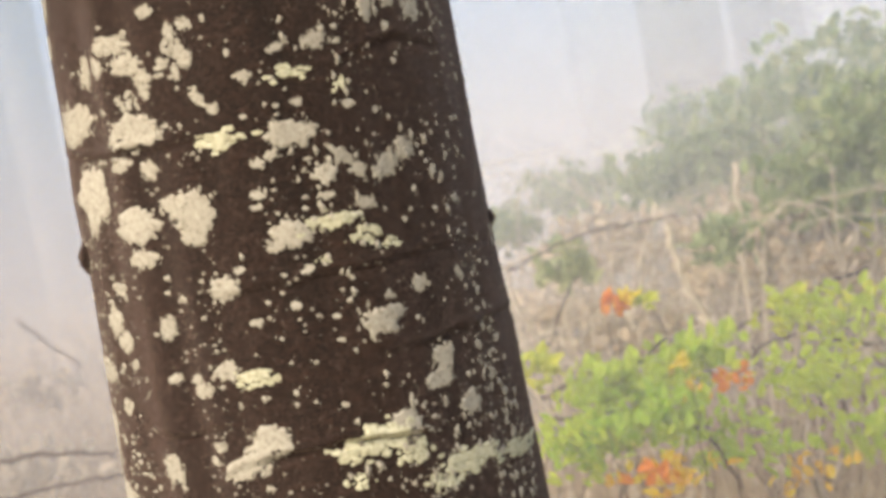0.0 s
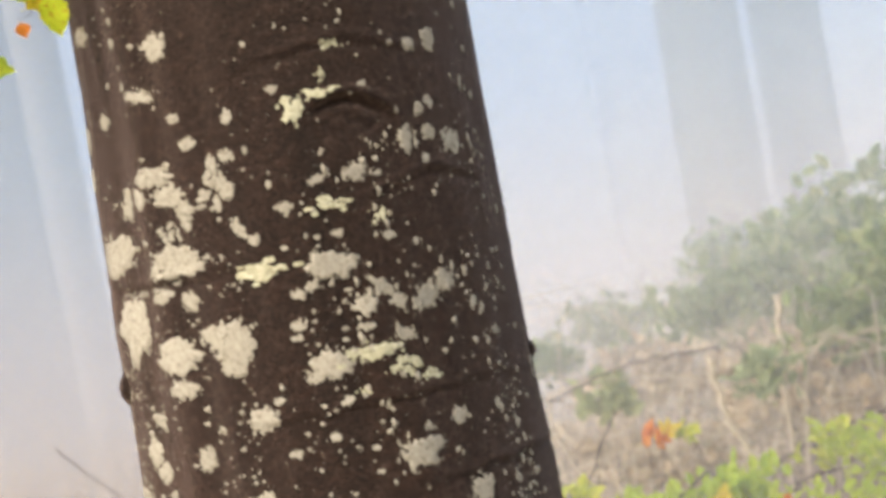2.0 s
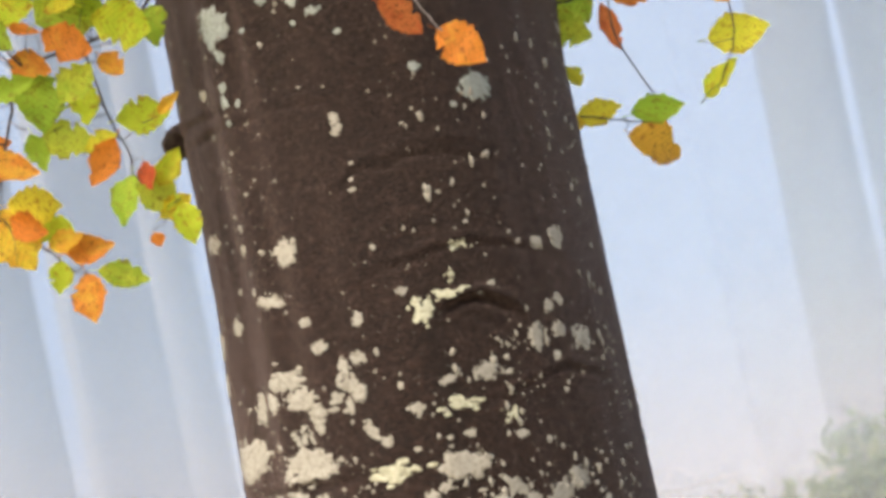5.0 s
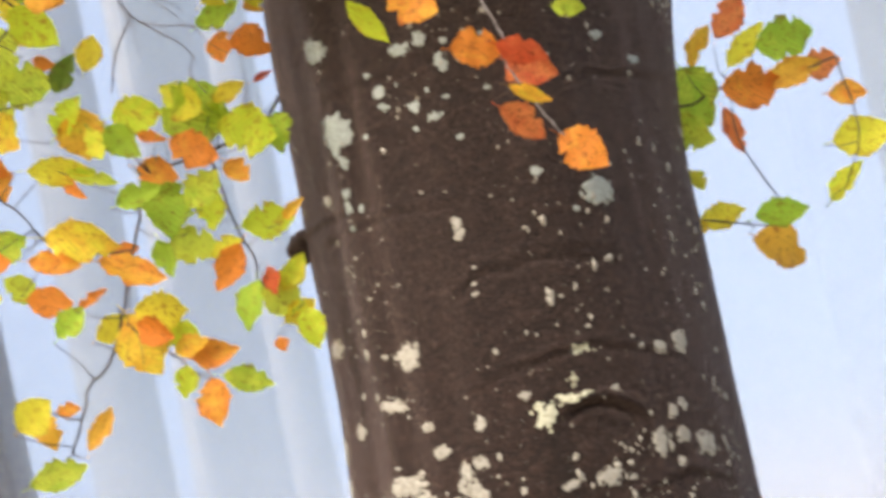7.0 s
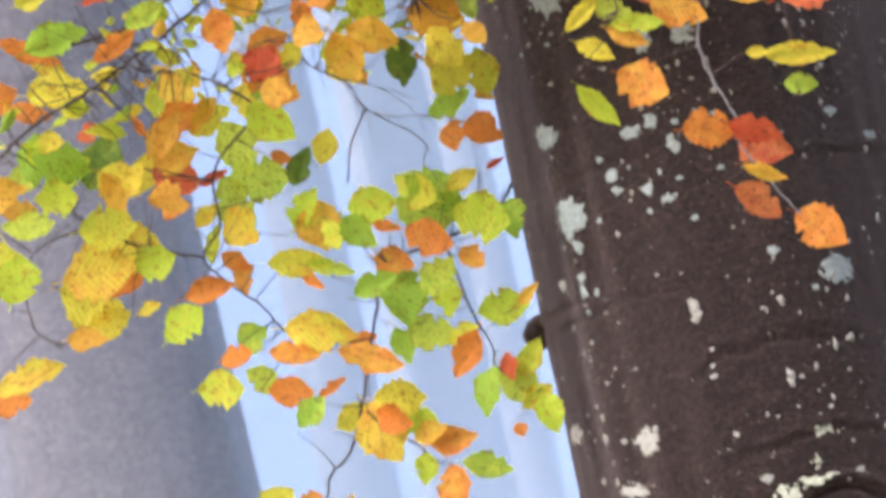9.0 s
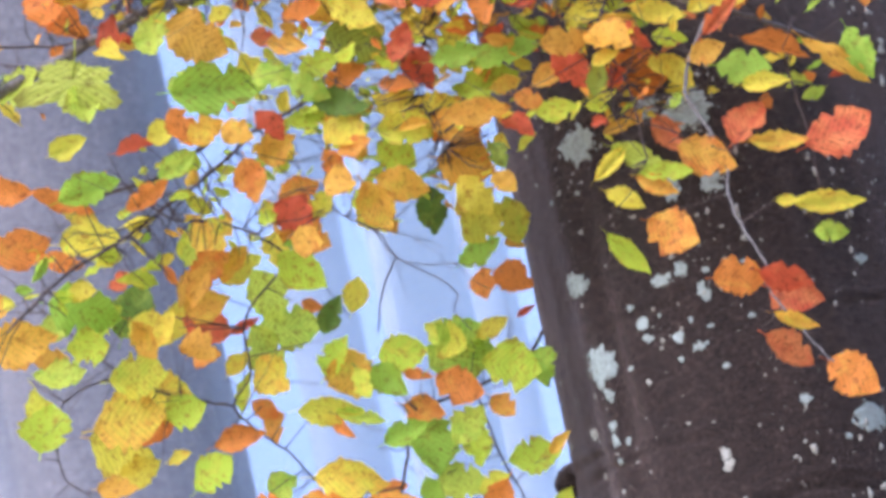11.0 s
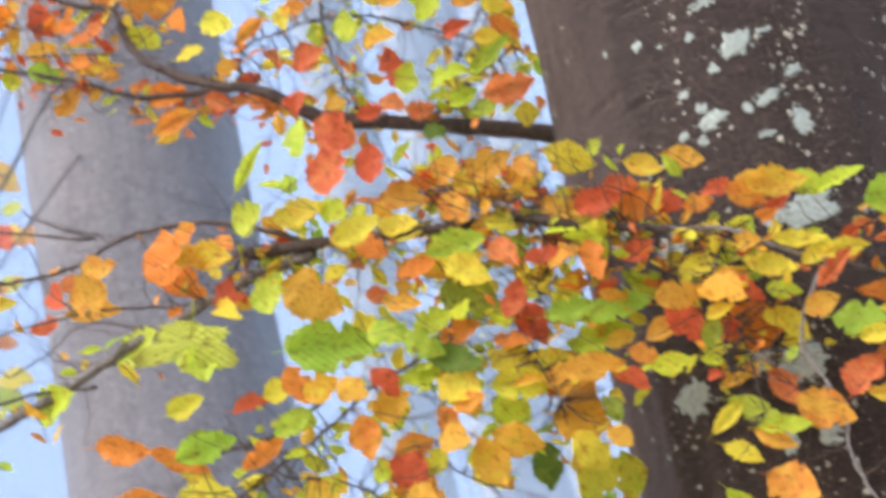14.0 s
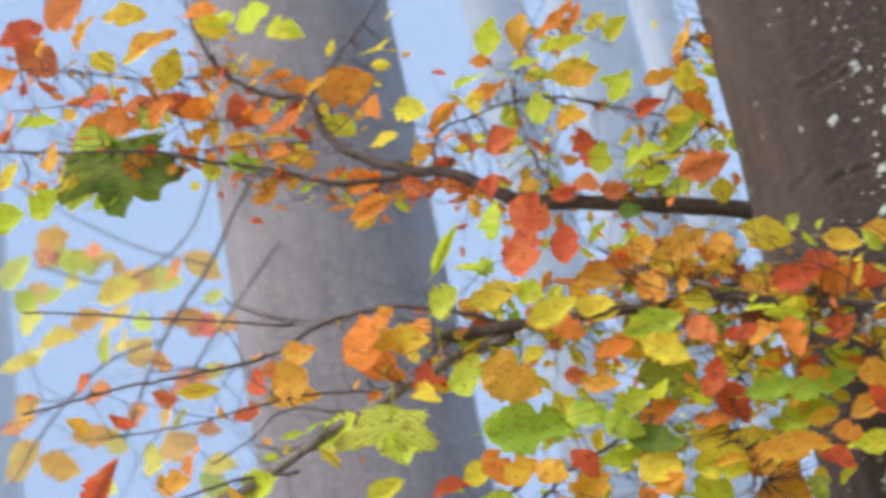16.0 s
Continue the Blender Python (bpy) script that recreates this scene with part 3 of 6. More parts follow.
# ---- limbs and leaves of the near beech ----


def leaf_mesh(name, material, seed, round_tip=False):
    """A beech leaf one metre long, base at the origin, tip along +y, face along +z."""
    rng = random.Random(seed)
    bm = bmesh.new()
    uv = bm.loops.layers.uv.new("UVMap")
    n = 14
    fold, curl, twist = rng.uniform(0.05, 0.35), rng.uniform(-0.5, 0.5), rng.uniform(-0.4, 0.4)
    blunt = rng.uniform(0.8, 1.0)
    skew, notch = rng.uniform(-0.05, 0.05), (rng.randrange(4, n), rng.choice((0, 4))) if rng.random() < 0.5 else (0, 0)
    bite = (rng.randrange(3, n), rng.choice((0, 4)))
    rows = []
    for i in range(n + 1):
        t = i / n
        half = 0.5 * (math.sin(math.pi * t ** blunt) ** 0.85) * (1 - 0.12 * t ** 4)
        row = []
        for k, s in enumerate((-1, -0.55, 0, 0.55, 1)):
            x = max(half, 0.01) * s
            if abs(s) == 1:
                x *= 1 + (0.08 if i % 2 else -0.06) + rng.uniform(-0.09, 0.07)
                if (i, k) in (notch, bite):
                    x *= 0.55
            wave = 0.03 * math.sin(t * 17 + (3 if s > 0 else seed)) * abs(s)
            z = fold * abs(x) + curl * (t - 0.5) ** 2 + twist * x * (t - 0.4) + wave - (0.02 if s == 0 else 0)
            row.append(bm.verts.new((x + skew * math.sin(t * 3), t, z)))
        rows.append(row)
    for a, b in zip(rows, rows[1:]):
        for k in range(4):
            bm.faces.new((a[k], a[k + 1], b[k + 1], b[k]))
    for face in bm.faces:
        for loop in face.loops:
            loop[uv].uv = loop.vert.co.xy
    # the stalk
    sweep(bm, [(0, 0.04, -0.01), (0.01, -0.07, 0.0), (0.03, -0.16, 0.03)], [0.012, 0.010, 0.012], 4)
    return mesh_of(name, bm, material)


LEAF_MESHES = {key: [leaf_mesh("leaf", mat, 10 * i + k) for k in range(9)] for i, (key, mat) in enumerate(LEAF.items())}


def lobed_leaf_mesh(name, material, seed):
    """A five-lobed leaf one metre long, stalk at the origin, middle lobe along +y."""
    rng = random.Random(seed)
    bm = bmesh.new()
    uv = bm.loops.layers.uv.new("UVMap")
    stops = [(-180, 0.36), (-150, 0.36), (-122, 0.50), (-95, 0.40), (-58, 0.66), (-27, 0.42), (0, 0.62), (27, 0.42), (58, 0.66), (95, 0.40), (122, 0.50), (150, 0.36), (180, 0.36)]
    stops = [(deg, r * (1 if abs(deg) == 180 else rng.uniform(0.74, 1.12))) for deg, r in stops]
    mid = bm.verts.new((0, 0.38, 0))
    rings = [[], []]
    for i in range(60):
        deg = -180 + 6 * i
        (a0, r0), (a1, r1) = next(((p, q) for p, q in zip(stops, stops[1:]) if p[0] <= deg < q[0]))
        u = (deg - a0) / (a1 - a0)
        r = r0 + (r1 - r0) * u
        r *= 1 + (0.06 if i % 2 else -0.05) + rng.uniform(-0.05, 0.05)
        for ring, f in zip(rings, (0.5, 1.0)):
            x, y = math.sin(radians(deg)) * r * f, 0.38 + math.cos(radians(deg)) * r * f
            ring.append(bm.verts.new((x, y, 0.12 * abs(x) - 0.25 * (r * f) ** 2 + 0.02 * math.sin(deg * 0.2) * f)))
    for k in range(60):
        j = (k + 1) % 60
        bm.faces.new((mid, rings[0][j], rings[0][k]))
        bm.faces.new((rings[0][k], rings[0][j], rings[1][j], rings[1][k]))
    for face in bm.faces:
        for loop in face.loops:
            loop[uv].uv = loop.vert.co.xy
    sweep(bm, [(0, 0.3, 0.0), (0.01, -0.05, 0.02), (0.03, -0.3, 0.06)], [0.010, 0.010, 0.012], 4)
    return mesh_of(name, bm, material)


OLIVE = leaf_material("olive_leaf", (0.36, 0.46, 0.05), (0.62, 0.64, 0.08), (0.20, 0.14, 0.02))
LEAF_MESHES["m"] = [lobed_leaf_mesh("lobed_leaf", OLIVE, 3)]
LEAF_MESHES["n"] = [lobed_leaf_mesh("lobed_leaf", LEAF["d"], 5)]
leaf_rng = random.Random(21)
LINES = {}


def build_limb(name, points, r0, r1, tree=beech, bark=TWIG):
    line = bend(points, 6, 0.0012, len(LINES))
    bm = sweep(bmesh.new(), line, taper(len(line), r0, r1), 10 if max(r0, r1) > 0.004 else 6, 0.35, len(LINES))
    if max(r0, r1) > 0.003:
        rng = random.Random(len(LINES))
        for k in range(2, len(line) - 2, 5):  # knots and dead buds
            d = Vector((rng.uniform(-1, 1), rng.uniform(-0.6, 0.2), rng.uniform(-1, 1))).normalized()
            r = r0 + (r1 - r0) * k / len(line)
            sweep(bm, [line[k], line[k] + d * r * 1.3, line[k] + d * r * 1.9], [r * 0.7, r * 0.5, r * 0.2], 5)
    limb = part(name, bm, bark, tree)
    LINES[limb.name] = (line, bmesh.new())
    return limb


def place_leaf(limb, x, y, z, length, angle, width, colour, lean=34):
    lean = 10 if colour in "mn" else lean
    tip = Vector((math.cos(radians(angle)), 0, math.sin(radians(angle))))
    base = Vector((x, y, z)) - tip * length * 0.5
    turn = Matrix.Rotation(-radians(angle - 90), 4, "Y") @ Matrix.Rotation(radians(90), 4, "X")
    turn = turn @ Matrix.Rotation(radians(leaf_rng.uniform(-lean, lean)), 4, "X") @ Matrix.Rotation(radians(leaf_rng.uniform(-lean, lean)), 4, "Y")
    wide = width * 1.65 if colour in "mn" else min(width * 1.1, 1.0)
    ob = new("leaf", leaf_rng.choice(LEAF_MESHES[colour]))
    ob.parent = limb
    ob.matrix_local = Matrix.Translation(base) @ turn @ Matrix.Diagonal((length * wide, length, length, 1))
    stalk = base + turn.to_3x3() @ Vector((0.03 * width, -0.16, 0.03)) * length
    line, fine = LINES[limb.name]
    near = min(line, key=lambda p: (p - stalk).length)
    gap = (near - stalk).length
    if 0.004 < gap < 0.11:
        mid = stalk.lerp(near, 0.5) + Vector((leaf_rng.uniform(-0.12, 0.12), leaf_rng.uniform(-0.1, 0.1), leaf_rng.uniform(-0.12, 0.12))) * gap
        sweep(fine, [stalk, stalk.lerp(mid, 0.5), mid, mid.lerp(near, 0.6), near], [0.0005, 0.0006, 0.0007, 0.0008, 0.0009], 5)


def side_twigs(limb, count, reach):
    """Crooked fine twigs that leave the limb on all sides and fork."""
    line, fine = LINES[limb.name]
    for _ in range(count):
        k = leaf_rng.randrange(len(line) - 1)
        way = (line[k + 1] - line[k]).normalized()
        p, r = line[k].copy(), 0.0009
        for fork in range(2):
            d = (way * leaf_rng.uniform(0.3, 1.1) + Vector((leaf_rng.uniform(-1, 1), leaf_rng.uniform(-0.7, 0.2), leaf_rng.uniform(-1, 1))) * 0.8).normalized()
            run, step = [p.copy()], reach * leaf_rng.uniform(0.15, 0.32)
            for _ in range(4):
                d = (d + Vector((leaf_rng.gauss(0, 0.22), leaf_rng.gauss(0, 0.1), leaf_rng.gauss(0, 0.22)))).normalized()
                run.append(run[-1] + d * step)
            sweep(fine, run, taper(5, r, r * 0.45), 5)
            p, r, way = run[2].copy(), r * 0.7, d


def fill_leaves(limb, count, spread, colours):
    """Smaller leaves of the same limb, mostly lying level, behind the large ones."""
    line = LINES[limb.name][0]
    for _ in range(int(count * 1.35)):
        p = line[int(leaf_rng.random() * len(line))]
        z = p.z + leaf_rng.gauss(0, spread * 0.8)
        if z < 2.29:  # the lower twigs carry only their few large leaves
            continue
        place_leaf(limb, p.x + leaf_rng.gauss(0, spread), p.y + leaf_rng.uniform(-0.02, 0.10), z,
                   0.013 + 0.030 * leaf_rng.random() ** 1.4, leaf_rng.gauss(-12, 40) + leaf_rng.choice((0, 180)), leaf_rng.uniform(0.25, 0.75), leaf_rng.choice(colours), 62)


def grow_leaves(limb, rows):
    for row in rows:
        place_leaf(limb, *row)


limb = build_limb("branch", [(-0.401, 2.500, 2.842), (-0.534, 2.440, 2.876), (-0.650, 2.400, 2.908), (-0.725, 2.380, 2.932), (-0.767, 2.370, 2.966), (-0.802, 2.360, 2.994), (-0.877, 2.360, 3.032), (-0.943, 2.360, 3.081), (-0.986, 2.360, 3.137), (-1.005, 2.360, 3.204), (-1.072, 2.360, 3.241), (-1.138, 2.360, 3.306), (-1.170, 2.360, 3.375), (-1.191, 2.360, 3.464)], 0.0134, 0.0020)
grow_leaves(limb, [
    (-1.130, 2.313, 3.371, 0.062, -30, 0.60, "y"),
    (-1.075, 2.382, 3.390, 0.082, -10, 0.60, "l"),
    (-1.099, 2.408, 3.313, 0.067, -45, 0.50, "o"),
    (-1.041, 2.410, 3.275, 0.051, -10, 0.60, "o"),
    (-0.969, 2.315, 3.191, 0.045, 20, 0.62, "y"),
    (-1.064, 2.394, 3.224, 0.059, 5, 0.60, "l"),
    (-0.975, 2.381, 3.157, 0.062, -40, 0.75, "l"),
    (-0.905, 2.372, 3.150, 0.065, -70, 0.50, "o"),
    (-0.605, 2.365, 2.963, 0.070, -80, 0.60, "r"),
    (-0.696, 2.365, 2.937, 0.037, 0, 0.62, "o"),
    (-0.641, 2.335, 2.894, 0.040, 10, 0.62, "r"),
    (-0.621, 2.385, 2.918, 0.044, -30, 0.62, "r"),
    (-0.881, 2.323, 3.065, 0.048, 0, 0.60, "y"),
    (-0.829, 2.333, 3.027, 0.041, -10, 0.60, "o"),
])
grow_leaves(limb, [
    (-0.744, 2.347, 2.943, 0.048, -90, 0.60, "r"),
    (-0.852, 2.328, 2.979, 0.048, -30, 0.60, "r"),
    (-0.440, 2.398, 2.847, 0.037, -10, 0.90, "y"),
    (-1.114, 2.330, 3.371, 0.074, -39, 0.62, "l"),
    (-1.131, 2.283, 3.379, 0.061, -9, 0.62, "o"),
])
side_twigs(limb, 27, 0.12)
fill_leaves(limb, 104, 0.035, "orryoyo")
limb = build_limb("twig", [(-0.861, 2.360, 3.018), (-0.963, 2.350, 3.036), (-1.028, 2.340, 3.070), (-1.084, 2.330, 3.101), (-1.169, 2.320, 3.142), (-1.251, 2.300, 3.181), (-1.396, 2.300, 3.237), (-1.517, 2.300, 3.288)], 0.0047, 0.0016)
grow_leaves(limb, [
    (-1.360, 2.325, 3.255, 0.093, -20, 0.50, "g"),
    (-1.108, 2.317, 3.158, 0.050, 0, 0.40, "o"),
    (-1.336, 2.333, 3.189, 0.133, -95, 0.90, "n"),
    (-1.428, 2.389, 3.193, 0.075, -100, 0.62, "g"),
    (-1.424, 2.376, 3.268, 0.046, -10, 0.62, "y"),
    (-1.109, 2.323, 3.117, 0.058, -30, 0.50, "g"),
    (-1.127, 2.339, 3.102, 0.035, -10, 0.62, "r"),
    (-1.052, 2.325, 3.111, 0.042, -10, 0.62, "o"),
    (-1.090, 2.371, 3.081, 0.063, 20, 0.45, "o"),
    (-0.937, 2.351, 3.031, 0.072, -15, 0.50, "o"),
    (-0.920, 2.326, 2.971, 0.075, 15, 0.40, "o"),
    (-1.278, 2.272, 3.233, 0.070, -29, 0.62, "o"),
    (-1.199, 2.262, 3.206, 0.065, 31, 0.62, "o"),
    (-1.534, 2.332, 3.188, 0.075, -9, 0.62, "l"),
])
grow_leaves(limb, [
    (-1.413, 2.264, 3.133, 0.068, 11, 0.62, "l"),
    (-1.396, 2.312, 3.178, 0.057, -19, 0.62, "y"),
    (-1.483, 2.285, 3.219, 0.061, 21, 0.62, "y"),
    (-1.438, 2.285, 3.310, 0.065, 1, 0.62, "l"),
    (-1.382, 2.264, 3.195, 0.064, -29, 0.62, "o"),
    (-1.350, 2.333, 3.154, 0.057, 21, 0.62, "l"),
    (-1.285, 2.315, 3.181, 0.056, -19, 0.62, "o"),
])
side_twigs(limb, 15, 0.12)
fill_leaves(limb, 79, 0.030, "oorryl")
limb = build_limb("twig", [(-1.015, 2.370, 3.138), (-1.112, 2.360, 3.166), (-1.250, 2.350, 3.201)], 0.0017, 0.0010)
grow_leaves(limb, [
    (-1.307, 2.392, 3.189, 0.090, -70, 0.70, "d"),
    (-1.069, 2.332, 3.185, 0.042, -10, 0.62, "o"),
    (-1.041, 2.375, 3.175, 0.089, -5, 0.30, "r"),
    (-1.051, 2.402, 3.135, 0.090, -15, 0.22, "y"),
])
limb = build_limb("twig", [(-1.009, 2.370, 3.211), (-0.963, 2.380, 3.264), (-0.921, 2.400, 3.319), (-0.881, 2.400, 3.355)], 0.0020, 0.0014)
grow_leaves(limb, [
    (-0.950, 2.380, 3.223, 0.092, 0, 0.65, "o"),
    (-0.988, 2.265, 3.275, 0.063, -29, 0.62, "l"),
])
fill_leaves(limb, 9, 0.030, "oy")
limb = build_limb("twig", [(-0.834, 2.370, 3.015), (-0.818, 2.380, 3.081), (-0.768, 2.380, 3.085), (-0.722, 2.380, 3.087), (-0.642, 2.400, 3.080), (-0.572, 2.400, 3.037), (-0.500, 2.420, 3.000)], 0.0020, 0.0017)
grow_leaves(limb, [
    (-0.828, 2.314, 3.086, 0.063, -30, 0.60, "l"),
    (-0.789, 2.321, 3.074, 0.062, 40, 0.35, "o"),
    (-0.750, 2.348, 3.130, 0.048, 20, 0.60, "l"),
    (-0.734, 2.317, 3.069, 0.040, -90, 0.80, "y"),
    (-0.711, 2.316, 3.074, 0.040, -10, 0.62, "o"),
    (-0.651, 2.323, 3.106, 0.047, 10, 0.62, "l"),
    (-0.606, 2.404, 3.111, 0.078, -10, 0.50, "y"),
    (-0.583, 2.347, 3.057, 0.047, -40, 0.62, "o"),
    (-0.525, 2.316, 3.013, 0.064, 60, 0.50, "l"),
    (-0.710, 2.380, 3.063, 0.037, -90, 0.70, "g"),
    (-0.611, 2.373, 3.011, 0.062, -20, 0.50, "y"),
    (-0.761, 2.401, 3.045, 0.026, -10, 0.62, "y"),
    (-0.839, 2.384, 3.000, 0.049, -10, 0.50, "o"),
])
side_twigs(limb, 10, 0.12)
fill_leaves(limb, 48, 0.035, "olyrl")
limb = build_limb("twig", [(-0.574, 2.420, 2.898), (-0.515, 2.420, 2.931), (-0.441, 2.420, 2.963)], 0.0031, 0.0017)
grow_leaves(limb, [
    (-0.582, 2.372, 2.939, 0.048, 50, 0.80, "l"),
    (-0.518, 2.336, 2.906, 0.068, 10, 0.60, "l"),
    (-0.577, 2.362, 2.886, 0.044, -10, 0.62, "r"),
    (-0.429, 2.319, 2.985, 0.046, 50, 0.70, "y"),
    (-0.440, 2.377, 2.978, 0.051, -40, 0.70, "o"),
    (-0.489, 2.319, 2.954, 0.057, -10, 0.40, "r"),
    (-0.457, 2.322, 2.939, 0.039, -10, 0.62, "y"),
    (-0.458, 2.369, 2.926, 0.076, 25, 0.40, "g"),
    (-0.445, 2.334, 2.862, 0.075, 5, 0.55, "r"),
])
fill_leaves(limb, 31, 0.030, "lgoy")
limb = build_limb("twig", [(-0.667, 2.400, 2.910), (-0.692, 2.400, 3.008), (-0.698, 2.400, 3.116), (-0.657, 2.400, 3.189), (-0.566, 2.400, 3.191)], 0.0017, 0.0010)
grow_leaves(limb, [
    (-0.707, 2.368, 3.192, 0.059, 60, 0.70, "l"),
    (-0.735, 2.384, 3.173, 0.037, -20, 0.50, "o"),
    (-0.671, 2.398, 3.204, 0.071, -100, 0.50, "o"),
    (-0.600, 2.353, 3.135, 0.076, 5, 0.50, "l"),
    (-0.603, 2.341, 3.164, 0.083, 30, 0.25, "o"),
    (-0.520, 2.370, 3.127, 0.051, 5, 0.60, "l"),
    (-0.574, 2.359, 3.166, 0.047, 60, 0.40, "o"),
    (-0.639, 2.325, 3.014, 0.054, -30, 0.80, "g"),
    (-0.719, 2.361, 3.012, 0.059, 0, 0.70, "r"),
])
side_twigs(limb, 10, 0.12)
fill_leaves(limb, 40, 0.030, "loyl")
limb = build_limb("twig", [(-0.532, 2.430, 2.873), (-0.528, 2.430, 2.969), (-0.465, 2.430, 3.058), (-0.429, 2.430, 3.140)], 0.0017, 0.0010)
grow_leaves(limb, [
    (-0.435, 2.381, 3.082, 0.062, 55, 0.40, "y"),
    (-0.482, 2.376, 3.036, 0.047, 0, 0.50, "o"),
    (-0.488, 2.358, 2.851, 0.043, 10, 0.62, "g"),
    (-0.510, 2.342, 2.875, 0.047, 30, 0.62, "l"),
])
side_twigs(limb, 10, 0.12)
fill_leaves(limb, 44, 0.030, "oyly")
limb = build_limb("branch", [(-0.235, 2.120, 2.493), (-0.272, 2.110, 2.502), (-0.356, 2.120, 2.538), (-0.444, 2.140, 2.584), (-0.545, 2.150, 2.606), (-0.671, 2.160, 2.635), (-0.748, 2.170, 2.653), (-0.793, 2.170, 2.662)], 0.0033, 0.0086)
grow_leaves(limb, [
    (-0.809, 2.148, 2.670, 0.052, -42, 0.50, "o"),
])
side_twigs(limb, 44, 0.12)
fill_leaves(limb, 233, 0.052, "ylylglygory")
grow_leaves(limb, [
    (-0.633, 2.072, 2.680, 0.070, -94, 0.75, "r", 20),
    (-0.656, 2.137, 2.663, 0.050, -34, 0.60, "l", 20),
    (-0.693, 2.100, 2.547, 0.087, -40, 0.70, "o", 20),
    (-0.654, 2.087, 2.561, 0.031, 15, 0.60, "y", 20),
    (-0.611, 2.067, 2.596, 0.065, 14, 0.60, "l", 20),
    (-0.638, 2.082, 2.596, 0.032, -44, 0.60, "o", 20),
    (-0.613, 2.123, 2.594, 0.053, -44, 0.60, "o", 20),
    (-0.562, 2.129, 2.644, 0.071, -25, 0.50, "o", 20),
    (-0.562, 2.089, 2.590, 0.058, -25, 0.60, "y", 20),
    (-0.499, 2.123, 2.606, 0.060, -62, 0.60, "o", 20),
    (-0.472, 2.121, 2.578, 0.042, 34, 0.50, "y", 20),
    (-0.263, 2.082, 2.568, 0.051, -32, 0.50, "y", 20),
    (-0.298, 2.099, 2.566, 0.050, -4, 0.50, "r", 20),
    (-0.345, 2.080, 2.472, 0.059, -82, 0.50, "o", 20),
])
grow_leaves(limb, [
    (-0.295, 2.114, 2.482, 0.045, 2, 0.60, "r", 20),
    (-0.327, 2.097, 2.547, 0.064, -8, 0.50, "r", 20),
    (-0.374, 2.125, 2.566, 0.061, -36, 0.50, "o", 20),
    (-0.283, 2.112, 2.538, 0.058, -18, 0.60, "o", 20),
    (-0.256, 2.124, 2.541, 0.059, -28, 0.60, "r", 20),
    (-0.337, 2.127, 2.431, 0.079, 3, 0.50, "g", 20),
    (-0.218, 2.106, 2.573, 0.053, -28, 0.50, "o", 20),
])
limb = build_limb("twig", [(0.002, 2.260, 2.389), (-0.079, 2.120, 2.400), (-0.118, 2.090, 2.409), (-0.160, 2.080, 2.439), (-0.189, 2.090, 2.465), (-0.234, 2.110, 2.489), (-0.272, 2.110, 2.502)], 0.0026, 0.0027, bark=TWIG_PALE)
grow_leaves(limb, [
    (-0.154, 2.078, 2.408, 0.066, -23, 0.40, "y", 20),
    (-0.117, 2.079, 2.425, 0.063, -17, 0.40, "y", 20),
    (-0.125, 2.060, 2.497, 0.076, -9, 0.50, "y", 20),
    (-0.159, 2.068, 2.492, 0.050, -38, 0.60, "o", 20),
    (-0.216, 2.104, 2.512, 0.038, -9, 0.60, "o", 20),
    (-0.185, 2.087, 2.515, 0.048, -9, 0.50, "r", 20),
])
limb = build_limb("twig", [(-0.698, 2.170, 2.636), (-0.735, 2.170, 2.669), (-0.797, 2.180, 2.707), (-0.873, 2.180, 2.736), (-0.973, 2.200, 2.753), (-1.035, 2.200, 2.736), (-1.104, 2.200, 2.738), (-1.208, 2.200, 2.752), (-1.287, 2.200, 2.765), (-1.369, 2.200, 2.770), (-1.443, 2.200, 2.777)], 0.0037, 0.0019)
grow_leaves(limb, [
    (-0.746, 2.112, 2.747, 0.074, 48, 0.22, "l"),
    (-0.685, 2.130, 2.778, 0.057, 78, 0.75, "g"),
    (-0.706, 2.144, 2.807, 0.030, 88, 0.50, "o"),
    (-0.762, 2.144, 2.690, 0.055, 8, 0.80, "g"),
    (-0.852, 2.142, 2.698, 0.045, 8, 0.62, "o"),
])
side_twigs(limb, 11, 0.12)
fill_leaves(limb, 15, 0.025, "or")
grow_leaves(limb, [
    (-0.701, 2.139, 2.676, 0.072, -4, 0.60, "y", 20),
])
limb = build_limb("branch", [(-0.703, 2.170, 2.630), (-0.774, 2.170, 2.630), (-0.819, 2.160, 2.614), (-0.915, 2.150, 2.587), (-0.982, 2.150, 2.569), (-1.050, 2.150, 2.547), (-1.101, 2.150, 2.536), (-1.186, 2.150, 2.519)], 0.0074, 0.0064, bark=TWIG_PALE)
grow_leaves(limb, [
    (-0.861, 2.072, 2.644, 0.077, 88, 0.80, "o"),
    (-0.809, 2.078, 2.633, 0.064, -22, 0.60, "y"),
    (-0.799, 2.130, 2.584, 0.068, -47, 0.60, "r"),
    (-0.736, 2.064, 2.545, 0.046, -82, 0.90, "g"),
    (-0.799, 2.112, 2.559, 0.064, -42, 0.40, "y"),
    (-0.947, 2.137, 2.571, 0.077, 188, 0.62, "g"),
    (-0.846, 2.071, 2.513, 0.079, -107, 0.90, "m"),
    (-0.825, 2.072, 2.636, 0.063, 8, 0.70, "y"),
    (-0.833, 2.079, 2.488, 0.060, -82, 0.62, "g"),
    (-1.061, 2.166, 2.532, 0.083, 0, 0.60, "l"),
])
side_twigs(limb, 15, 0.12)
fill_leaves(limb, 24, 0.030, "yogl")
grow_leaves(limb, [
    (-0.742, 2.110, 2.579, 0.043, 48, 0.70, "l", 20),
])
